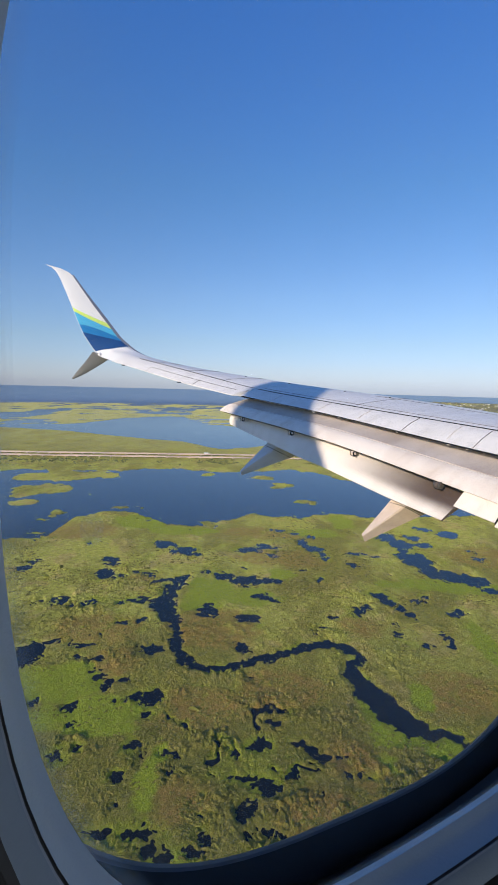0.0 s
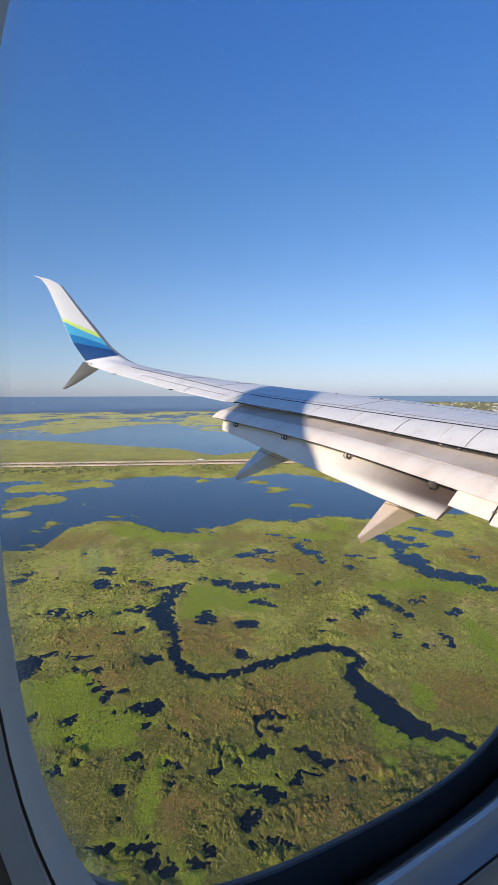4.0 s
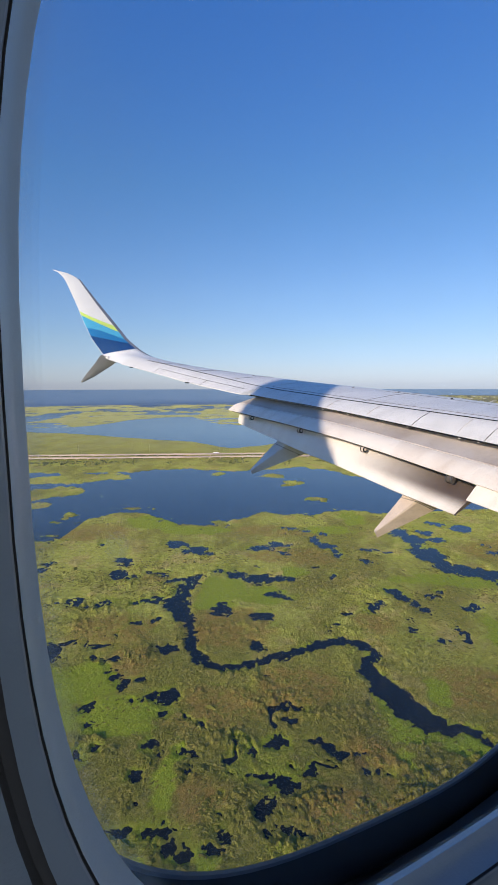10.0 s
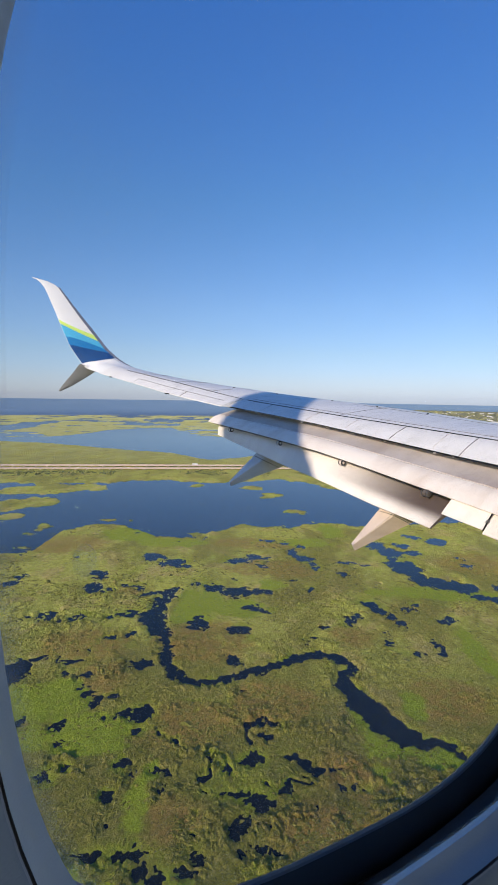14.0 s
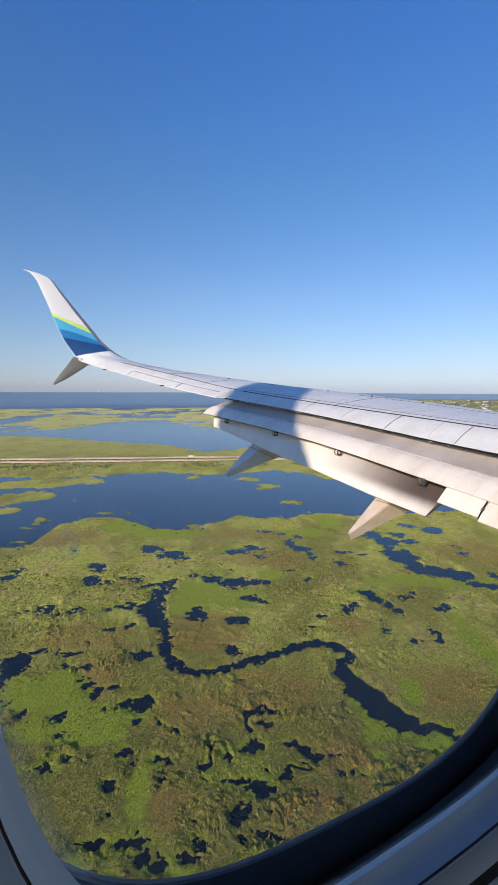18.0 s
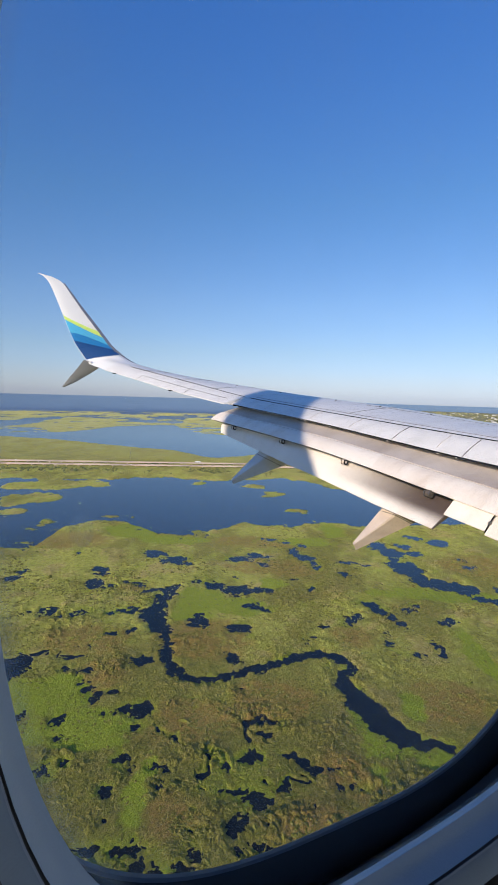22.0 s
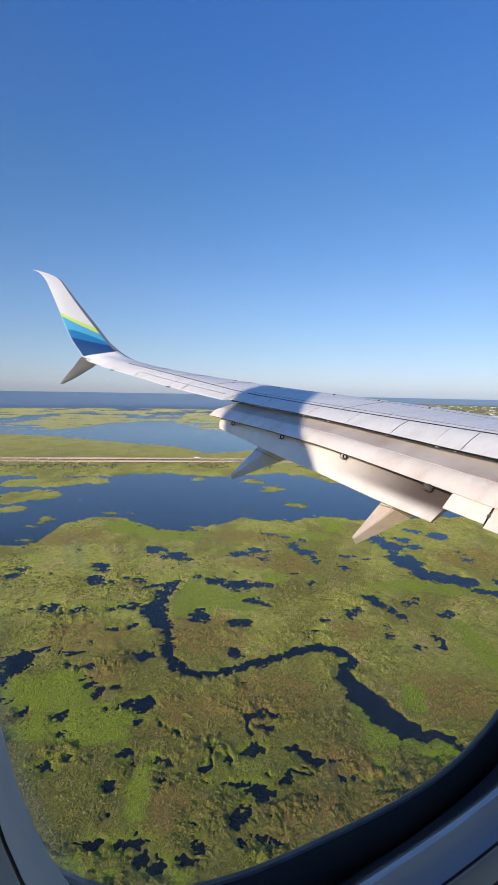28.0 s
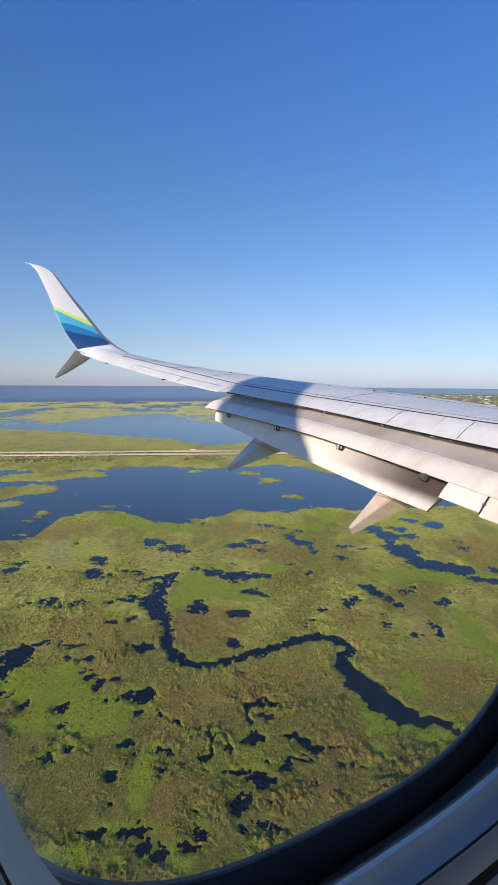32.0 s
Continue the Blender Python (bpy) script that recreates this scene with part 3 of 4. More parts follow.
def marsh_material():
    m = mat("marsh_vegetation", (0.1, 0.12, 0.04), 0.9)
    v = coords(m)
    at = node(m, "ShaderNodeAttribute")
    at.attribute_name = "lush"
    fine = noise_fac(m, v, 0.9, 6.0, 0.75)
    c, fresh, spots = marsh_colour(m, fine)
    patchy = node(m, "ShaderNodeMath")
    patchy.operation = "MULTIPLY"
    wire(m, at.outputs["Fac"], patchy.inputs[0])
    wire(m, ramp(m, spots, [(0.32, (0.35,) * 3), (0.46, (1.0,) * 3)]), patchy.inputs[1])
    # grass tones mixed in by distance, painting the haze over the marsh
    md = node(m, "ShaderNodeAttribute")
    md.attribute_name = "hazed_grass"
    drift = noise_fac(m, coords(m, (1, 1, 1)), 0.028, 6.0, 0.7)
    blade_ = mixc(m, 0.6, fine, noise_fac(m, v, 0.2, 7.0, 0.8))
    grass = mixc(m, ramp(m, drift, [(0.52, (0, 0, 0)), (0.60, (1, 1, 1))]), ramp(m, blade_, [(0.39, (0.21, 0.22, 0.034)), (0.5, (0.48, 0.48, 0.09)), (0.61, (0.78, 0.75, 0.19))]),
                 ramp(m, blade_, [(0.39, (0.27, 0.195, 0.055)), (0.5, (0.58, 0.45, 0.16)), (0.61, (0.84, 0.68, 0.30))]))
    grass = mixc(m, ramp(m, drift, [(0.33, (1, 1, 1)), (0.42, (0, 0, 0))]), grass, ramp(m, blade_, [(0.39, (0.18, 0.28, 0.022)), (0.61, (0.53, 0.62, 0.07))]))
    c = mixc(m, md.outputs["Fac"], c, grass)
    # soggy mud and drowned growth
    c = mixc(m, ramp(m, noise_fac(m, coords(m, (1, 1, 1)), 0.075, 7.0, 0.74), [(0.58, (0, 0, 0)), (0.66, (0.72,) * 3)]), c, (0.062, 0.066, 0.042))
    # grey haze of distance, mixed into the marsh colour
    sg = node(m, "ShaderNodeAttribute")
    sg.attribute_name = "haze_grey"
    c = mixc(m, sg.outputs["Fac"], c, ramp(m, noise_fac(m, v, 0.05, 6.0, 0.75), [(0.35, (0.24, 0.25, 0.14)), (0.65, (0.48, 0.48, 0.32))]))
    dr = node(m, "ShaderNodeAttribute")
    dr.attribute_name = "dry"
    straw = node(m, "ShaderNodeMath")
    straw.operation = "MULTIPLY"
    wire(m, dr.outputs["Fac"], straw.inputs[0])
    wire(m, ramp(m, spots, [(0.36, (0.15,) * 3), (0.54, (0.8,) * 3)]), straw.inputs[1])
    c = mixc(m, straw.outputs[0], c, ramp(m, fine, [(0.28, (0.070, 0.038, 0.014)), (0.5, (0.27, 0.145, 0.048)), (0.72, (0.55, 0.34, 0.13))]))
    c = mixc(m, patchy.outputs[0], c, fresh)
    # woods around the town, their colour greyed to carry distant haze
    wd = node(m, "ShaderNodeAttribute")
    wd.attribute_name = "wooded"
    c = mixc(m, wd.outputs["Fac"], c, ramp(m, spots, [(0.35, (0.07, 0.08, 0.06)), (0.65, (0.16, 0.155, 0.125))]))
    wire(m, c, base(m))
    bump(m, fine, 1.0, 2.4)
    leafy(m)
    return m


def reed_material():
    m = mat("reed_leaves", (0.15, 0.15, 0.04), 0.85)
    g = m.node_tree.nodes.new("ShaderNodeNewGeometry")
    f = noise_fac(m, coords(m), 1.6, 5.0, 0.75)
    mean = node(m, "ShaderNodeMath")
    mean.operation = "MULTIPLY_ADD"
    wire(m, g.outputs["Random Per Island"], mean.inputs[0])
    mean.inputs[1].default_value = 0.22
    half = node(m, "ShaderNodeMath")
    half.operation = "MULTIPLY"
    wire(m, f, half.inputs[0])
    half.inputs[1].default_value = 0.72
    wire(m, half.outputs[0], mean.inputs[2])
    c, fresh, spots = marsh_colour(m, mean.outputs[0])
    wire(m, c, base(m))
    bump(m, f, 1.0, 0.8)
    leafy(m)
    return m


M_MARSH = marsh_material()
M_WATER = mat("marsh_water", (0.012, 0.016, 0.020), 0.13)
_v = coords(M_WATER)
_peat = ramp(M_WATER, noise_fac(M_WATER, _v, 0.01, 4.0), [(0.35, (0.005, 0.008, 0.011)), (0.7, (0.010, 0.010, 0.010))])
# pale blue brightness of distant water painted into its colour; pools are peat dark
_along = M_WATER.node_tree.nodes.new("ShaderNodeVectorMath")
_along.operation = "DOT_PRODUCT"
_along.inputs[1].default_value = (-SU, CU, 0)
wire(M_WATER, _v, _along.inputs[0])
_far_blue = node(M_WATER, "ShaderNodeMapRange")
_far_blue.inputs["From Min"].default_value, _far_blue.inputs["From Max"].default_value = 440.0, 620.0
wire(M_WATER, _along.outputs["Value"], _far_blue.inputs["Value"])
wire(M_WATER, mixc(M_WATER, _far_blue.outputs["Result"], _peat, (0.030, 0.052, 0.088)), base(M_WATER))
bump(M_WATER, noise_fac(M_WATER, _v, 0.45, 2.0), 0.23, 0.35)
M_WATER.node_tree.nodes["Principled BSDF"].inputs["Specular IOR Level"].default_value = 0.22

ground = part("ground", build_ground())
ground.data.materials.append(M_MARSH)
tagged(ground, "flat olive green marsh with pools and reed tufts", "marsh", kind="structure")


def disc(name, rings, material, seg=128):
    secs = [[(r * math.cos(a), r * math.sin(a), z) for a in np.linspace(0, 2 * math.pi, seg, endpoint=False)] for r, z in rings]
    return loft(name, secs, material, smooth=True, cap=False)


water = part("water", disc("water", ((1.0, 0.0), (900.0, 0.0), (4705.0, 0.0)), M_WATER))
tagged(water, "dark still fresh water of lakes and pools", "water", kind="structure")
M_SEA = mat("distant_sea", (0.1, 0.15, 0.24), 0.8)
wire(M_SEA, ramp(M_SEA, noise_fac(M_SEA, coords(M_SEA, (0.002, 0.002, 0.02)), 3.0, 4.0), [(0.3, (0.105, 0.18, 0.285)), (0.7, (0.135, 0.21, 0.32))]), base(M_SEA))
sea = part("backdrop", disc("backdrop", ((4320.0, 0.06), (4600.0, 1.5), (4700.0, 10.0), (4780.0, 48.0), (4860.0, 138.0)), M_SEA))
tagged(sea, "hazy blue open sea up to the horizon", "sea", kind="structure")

# ---- shrubs and reeds of the marsh ----
def knob(seed, sub):
    """One clump: an uneven, lobed dome of unit size; sub is its number of rings."""
    rnd = random.Random(seed)
    n = 5 + 2 * sub
    v, f = [(rnd.uniform(-0.25, 0.25), rnd.uniform(-0.25, 0.25), rnd.uniform(0.85, 1.25))], []
    for k in range(sub + 1):
        t = (k + 1) / (sub + 1)
        for j in range(n):
            a = 2 * math.pi * (j + 0.5 * k) / n
            w = (0.35 + 0.75 * t) * rnd.uniform(0.5, 1.4)
            v.append((w * math.cos(a), w * math.sin(a), (1 - t ** 1.6) * rnd.uniform(0.5, 1.4) - 0.15 * t))
    f += [(0, 1 + j, 1 + (j + 1) % n) for j in range(n)]
    for k in range(sub):
        p, q = 1 + k * n, 1 + (k + 1) * n
        for j in range(n):
            i = (j + 1) % n
            f += [(p + j, q + j, p + i), (p + i, q + j, q + i)]
    return np.array(v), np.array(f)


def scatter(name, u, v, size, tall, material, sub, kinds=7):
    rng = np.random.default_rng(len(u))
    shapes = [knob(31 * k + sub, sub) for k in range(kinds)]
    V, F, base_i = [], [], 0
    land = land_at(u, v)
    keep = land > 0.8
    u, v, size, tall, land = u[keep], v[keep], size[keep], tall[keep], land[keep]
    z = height_at(u, v, land) - 0.35 * tall
    long, wide = rng.uniform(0.8, 2.0, len(u)), rng.uniform(0.5, 1.0, len(u))
    x, y = u * CU - v * SU, u * SU + v * CU
    which = rng.integers(0, kinds, len(u))
    turn = rng.uniform(0, 2 * math.pi, len(u))
    for k, (sv, sf) in enumerate(shapes):
        sel = np.nonzero(which == k)[0]
        if not len(sel):
            continue
        c, s = np.cos(turn[sel])[:, None], np.sin(turn[sel])[:, None]
        sx, sy = sv[:, 0] * (size * long)[sel][:, None], sv[:, 1] * (size * wide)[sel][:, None]
        px = sx * c - sy * s + x[sel][:, None]
        py = sx * s + sy * c + y[sel][:, None]
        pz = sv[:, 2] * tall[sel][:, None] + z[sel][:, None]
        V.append(np.stack([px, py, pz], -1).reshape(-1, 3))
        F.append((sf[None] + (np.arange(len(sel)) * len(sv))[:, None, None] + base_i).reshape(-1, 3))
        base_i += len(sel) * len(sv)
    V, F = np.vstack(V), np.vstack(F)
    me = bpy.data.meshes.new(name)
    me.vertices.add(len(V))
    me.vertices.foreach_set("co", V.ravel())
    me.loops.add(F.size)
    me.loops.foreach_set("vertex_index", F.ravel())
    me.polygons.add(len(F))
    me.polygons.foreach_set("loop_start", np.arange(len(F)) * 3)
    me.polygons.foreach_set("use_smooth", np.zeros(len(F), dtype=bool))
    me.materials.append(material)
    me.update(calc_edges=True)
    return part(name, me)


def shrub_material(name, stops):
    m = mat(name, (0.1, 0.11, 0.04), 0.8)
    g = m.node_tree.nodes.new("ShaderNodeNewGeometry")
    c = ramp(m, g.outputs["Random Per Island"], stops)
    f = noise_fac(m, coords(m), 2.2, 5.0, 0.7)
    c = mixc(m, ramp(m, f, [(0.35, (0.0,) * 3), (0.7, (0.6,) * 3)]), c, (0.05, 0.055, 0.018))
    wire(m, c, base(m))
    bump(m, f, 1.0, 0.6)
    return m


M_REED = reed_material()
# greyer copy of the tree colours, with the far town's haze painted in
M_HAZED_WOOD = shrub_material("town_leaves_hazed", [(0.0, (0.08, 0.09, 0.065)), (0.5, (0.125, 0.13, 0.10)), (1.0, (0.18, 0.175, 0.14))])
M_WOOD = shrub_material("tree_leaves", [(0.0, (0.07, 0.09, 0.02)), (0.5, (0.13, 0.145, 0.035)), (1.0, (0.21, 0.20, 0.06))])


def fan_points(rng, n, v0, v1, power=1.0):
    """Points over the wedge seen from the aircraft, thicker near by."""
    v = v0 * (v1 / v0) ** (rng.random(n) ** power)
    u = v * rng.uniform(-0.64, 0.64, n)
    return u, v


rng = np.random.default_rng(5)


def growth(u, v, size, seed, level):
    return fbm(u, v, size, seed, 5, 0.6) > level


def no_lush(u, v):
    return lush_at(u, v, land_at(u, v)) < 0.4


u, v = fan_points(rng, 60000, 125, 430)
ok = growth(u, v, 9, 201, rng.uniform(-0.08, 0.08, len(u))) & (no_lush(u, v) | (rng.random(len(u)) < 0.2))
u, v = u[ok], v[ok]
size = 0.26 + 0.95 * rng.random(len(u)) ** 2.2
tagged(scatter("marsh_reeds", u, v, size, size * rng.uniform(0.25, 0.75, len(u)), M_REED, 1), "low olive and tan reed tufts carpeting the marsh", "reeds", kind="stuff")
u, v = fan_points(rng, 9000, 140, 520)
ok = growth(u, v, 16, 231, 0.16) & no_lush(u, v)
u, v = u[ok], v[ok]
size = 0.35 + 0.8 * rng.random(len(u)) ** 1.6 + 1.5 * rng.random(len(u)) ** 5
tagged(scatter("marsh_shrubs", u, v, size, size * rng.uniform(0.3, 0.8, len(u)), M_REED, 2), "olive shrubs in clumps on the marsh", "shrubs", kind="stuff")
u, v = fan_points(rng, 34000, 380, 1050)
ok = growth(u, v, 60, 211, 0.0) & (no_lush(u, v) | (rng.random(len(u)) < 0.1))
u, v = u[ok], v[ok]
size = 0.35 + 0.8 * rng.random(len(u)) ** 1.6 + 1.2 * rng.random(len(u)) ** 5
tagged(scatter("marsh_tufts", u, v, size, size * 0.6, M_REED, 1), "scattered reed tufts on the flat marsh", "reeds", kind="stuff")
# belt of trees along the causeway
u = rng.uniform(-1300, 1500, 2600)
v = 1140 + 0.1 * u + rng.normal(-32, 16, len(u)) * (1 + 0.5 * rng.random(len(u)))
ok = fbm(u, v, 90, 221, 3) > -0.05
u, v = u[ok], v[ok]
size = rng.uniform(1.5, 3.6, len(u))
tagged(scatter("far_trees", u, v, size, size * 1.2, M_WOOD, 2), "belt of dark green trees beside the causeway", "trees", kind="stuff")
v = rng.uniform(2500, 4500, 12000)
u = v * rng.uniform(0.22, 0.8, 12000)
size = rng.uniform(4, 9, len(u))
tagged(scatter("town_trees", u, v, size, size * 0.8, M_HAZED_WOOD, 1), "dark woods between the houses of a distant town", "trees", kind="stuff")

# ---- twin causeway on piers ----
M_CONC = painted("bridge_concrete", (0.64, 0.50, 0.42), (0.46, 0.34, 0.28), 0.8, 0.0, (1, 1, 1))
M_ROADTOP = mat("bridge_asphalt", (0.16, 0.15, 0.15), 0.9)
pier_me = None


def causeway(v_mid, deck_z):
    global pier_me
    root = new("causeway")
    root.matrix_world = Matrix.Rotation(YAW + math.atan(0.1), 4, "Z") @ Matrix.Translation((0, v_mid * 0.995, 0))
    part("deck", box("deck", (-2600, -5.5, deck_z - 1.0), (3200, 5.5, deck_z), M_CONC), root, "pale pinkish concrete deck")
    part("road_surface", box("road_surface", (-2600, -4.9, deck_z + 0.004), (3200, 4.9, deck_z + 0.03), M_ROADTOP), root, "grey asphalt")
    for s in (-1, 1):
        part("parapet", box("parapet", (-2600, s * 5.3 - 0.2, deck_z + 0.004), (3200, s * 5.3 + 0.2, deck_z + 0.8), M_CONC), root)
    if pier_me is None:
        pier_me = box("pier", (-1.1, -4.4, -3.0), (1.1, 4.4, deck_z - 1.2), M_CONC, 0.12)
    for k in range(96):
        ob = part("pier", pier_me, root)
        ob.location = (-1250 + k * 27.0, 0, 0)
    return tagged(root, "long pale concrete highway viaduct on piers", "bridge", group="twin viaducts", kind="")


way_near = causeway(1156.0, 4.6)
way_far = causeway(1204.0, 4.6)


def truck(colour):
    root = new("truck")
    part("trailer", box("trailer", (-7.5, -1.3, 1.1), (4.5, 1.3, 4.1), colour, 0.05), root)
    part("cab", box("cab", (4.8, -1.25, 0.6), (7.2, 1.25, 3.5), M_WHITE, 0.2), root)
    for x in (-6.2, -4.9, 3.4, 6.0):
        for y in (-1.1, 1.1):
            part("wheel", loft("wheel", [[(x + 0.5 * math.cos(a), y + w, 0.5 + 0.5 * math.sin(a)) for a in np.linspace(0, 2 * math.pi, 10, endpoint=False)]
                                         for w in (-0.15, 0.15)], M_RUBBER, smooth=False), root)
    return tagged(root, "white articulated truck on the viaduct", "truck", group="trucks on the viaduct")


def car(colour):
    root = new("car")
    prof = ((-2.2, 0.35), (-2.2, 0.95), (-1.5, 1.05), (-0.9, 1.5), (0.6, 1.5), (1.3, 1.0), (2.2, 0.85), (2.2, 0.35))
    part("body", loft("body", [[(x, y, z) for x, z in prof] for y in (-0.9, 0.9)], colour, smooth=False), root)
    for x in (-1.4, 1.4):
        for y in (-0.8, 0.8):
            part("wheel", loft("wheel", [[(x + 0.33 * math.cos(a), y + w, 0.33 + 0.33 * math.sin(a)) for a in np.linspace(0, 2 * math.pi, 8, endpoint=False)]
                                         for w in (-0.12, 0.12)], M_RUBBER, smooth=False), root)
    return tagged(root, "small passenger car on the viaduct", "car", group="cars on the viaduct")


def on_way(way, x, lane):
    return way.matrix_world @ Matrix.Translation((x, lane, 4.63))


bpy.context.view_layer.update()
t0, c0 = truck(M_WHITE), car(M_FUSE)
t0.matrix_world, c0.matrix_world = on_way(way_near, -560, -2.2), on_way(way_near, -300, 2.0)
for x, lane, w in ((-20, 2.2, way_far), (420, -2.2, way_near), (900, 2.0, way_far), (-900, 2.2, way_far)):
    copy_thing(t0, on_way(w, x, lane))
for x, lane, w in ((-470, 2, way_far), (-180, -2, way_near), (60, 2, way_near), (170, -2, way_far), (260, 2, way_far), (560, 2, way_near), (-700, -2, way_near), (720, -2, way_far)):
    copy_thing(c0, on_way(w, x, lane))

# ---- poles beside the causeway ----
def mast():
    root = new("utility_pole")
    ring = lambda r, z: [(r * math.cos(a), r * math.sin(a), z) for a in np.linspace(0, 2 * math.pi, 8, endpoint=False)]
    part("post", loft("post", [ring(0.4, -1), ring(0.25, 21)], M_STEEL), root)
    part("crossarm", box("crossarm", (-1.6, -0.12, 19.2), (1.6, 0.12, 19.5), M_STEEL), root)
    return tagged(root, "tall dark utility pole standing in the marsh", "pole", group="utility poles")


p0 = mast()
for k in range(9):
    uu, vv = -520 + k * 190.0, 1290 + 0.1 * (-520 + k * 190.0)
    m4 = Matrix.Translation((uu * CU - vv * SU, uu * SU + vv * CU, 0))
    if k == 0:
        p0.matrix_world = m4
    else:
        copy_thing(p0, m4)

# ---- distant town ----
M_HOUSE = painted("town_walls", (0.8, 0.79, 0.77), (0.4, 0.38, 0.36), 0.8)
M_ROOFS = painted("town_roofs", (0.72, 0.71, 0.70), (0.5, 0.49, 0.48), 0.8)


def building(w, d, h):
    root = new("building")
    part("wall", box("wall", (-w / 2, -d / 2, -1), (w / 2, d / 2, h), M_HOUSE), root)
    part("roof", loft("roof", [[(-w / 2 - 0.5, y, h + 0.005), (w / 2 + 0.5, y, h + 0.005), (0, y, h + w * 0.05)] for y in (-d / 2 - 0.5, d / 2 + 0.5)], M_ROOFS, smooth=False), root)
    for k in range(4):
        part("window", box("window", (-w / 2 + (k + 0.3) * w / 4, -d / 2 - 0.05, h * 0.35), (-w / 2 + (k + 0.7) * w / 4, -d / 2 - 0.004, h * 0.75), M_DARK), root)
    return tagged(root, "pale low building of the distant town", "building", group="town buildings")


def ground_z(u, v):
    u, v = np.array([u]), np.array([v])
    return float(height_at(u, v, land_at(u, v))[0])


kinds = [building(9, 7, 4), building(20, 10, 5), building(44, 16, 6)]
rt = random.Random(8)
for k in range(210):
    uu, vv = 0.0, rt.uniform(2900, 4300)
    uu = vv * rt.uniform(0.24, 0.78)
    if math.hypot(uu, vv) > 4650:
        continue
    m4 = Matrix.Translation((uu * CU - vv * SU, uu * SU + vv * CU, ground_z(uu, vv) + 0.3)) @ Matrix.Rotation(YAW + rt.choice((0, 0.3, 1.57)), 4, "Z")
    src = kinds[rt.choice((0, 0, 0, 1, 1, 2))]
    copy_thing(src, m4)
for k, src in enumerate(kinds):
    uu, vv = 1400 + 160 * k, 3300
    src.matrix_world = Matrix.Translation((uu * CU - vv * SU, uu * SU + vv * CU, ground_z(uu, vv) + 0.3)) @ Matrix.Rotation(YAW, 4, "Z")

# ---- the aircraft: x forward, y outboard over the port wing, z up from the passenger's eye ----
plane = new("airliner")
plane.location = (0, 0, H)
tagged(plane, "white twin-engine airliner in flight with flaps lowered", "airplane")


def lin(d, knots, values):
    return float(np.interp(d, knots, values))


D_K = (0, 2.5, 4.3, 7.0, 9.2, 11.0, 12.7, 14.0, 15.3)
SEAM_Z = (-0.85, -0.72, -0.56, -0.29, -0.05, 0.27, 0.56, 0.78, 1.0)
TE_Z = (-1.15, -1.0, -0.81, -0.43, -0.19, 0.06, 0.36, 0.575, 0.81)
CREST_Z = (-0.95, -0.74, -0.52, -0.16, 0.06, 0.28, 0.51, 0.74, 1.06)


def smooth_lin(d, values):
    return sum(lin(d + o, D_K, values) for o in (-0.5, -0.25, 0, 0.25, 0.5)) / 5 if d < 14.6 else lin(d, D_K, values)


def wing_x(d):
    s = 15.2 - d
    out = d > 9.18
    return dict(te=(1.81 if out else 1.96) + 0.33 * s, seam=2.15 + 0.36 * s, crest=2.62 + 0.465 * s, le=2.95 + 0.56 * s)


def upper(d, q):
    """Upper skin: q runs 0 trailing edge, 1 seam, 2 crest, 3 leading edge."""
    X = wing_x(d)
    xs = (X["te"], X["seam"], X["crest"], X["le"])
    c = X["le"] - X["te"]
    zc = smooth_lin(d, CREST_Z)
    zs = (smooth_lin(d, TE_Z), smooth_lin(d, SEAM_Z), zc, zc - 0.10 * c)
    k = min(int(q), 2)
    w = q - k
    return (xs[k] + (xs[k + 1] - xs[k]) * w, d, zs[k] + (zs[k + 1] - zs[k]) * w + (0.028 * c * 4 * w * (1 - w) if k == 2 else 0.006 * c * 4 * w * (1 - w)))


def wing_section(d):
    q = (0.0, 0.5, 1.0, 1.35, 1.7, 2.0, 2.3, 2.6, 2.85, 3.0)
    up = [upper(d, k) for k in q]
    X = wing_x(d)
    c = X["le"] - X["te"]
    le, te = up[-1], up[0]
    low = []
    for w in (0.12, 0.35, 0.65, 0.9):
        low.append((le[0] + (te[0] - le[0]) * w, d, le[2] + (te[2] - le[2]) * w - 0.085 * c * math.sin(math.pi * min(1, w * 1.1)) ** 0.7))
    low.append((te[0], d, te[2] - 0.018))
    return up + low


outer = [9.2 + (14.4 - 9.2) * k / 16 for k in range(17)]
inner = [0.0 + 9.17 * k / 22 for k in range(23)]
wing_out = part("wing_outer", loft("wing_outer", [wing_section(d) for d in outer], M_WING), plane, "light grey painted outer wing")
wing_in = part("wing_inner", loft("wing_inner", [wing_section(d) for d in inner], M_WING), plane, "light grey painted inner wing")


def strip(name, pts, width, material, across, lift=0.004, label="", owner=None):
    """A narrow raised band along points; across is its width direction."""
    a = Vector(across).normalized() * width / 2
    secs = []
    for p in pts:
        p = Vector(p) + Vector((0, 0, lift))
        secs.append([p - a, p + a, p + a - Vector((0, 0, 0.012)), p - a - Vector((0, 0, 0.012))])
    return part(name, loft(name, secs, material, smooth=False), owner or plane, label)


def span_line(q, d0, d1, n=14):
    return [upper(d0 + (d1 - d0) * k / n, q) for k in range(n + 1)]


def chord_line(d, q0, q1, slew=0.0, n=8):
    return [upper(d + slew * k / n, q0 + (q1 - q0) * k / n) for k in range(n + 1)]


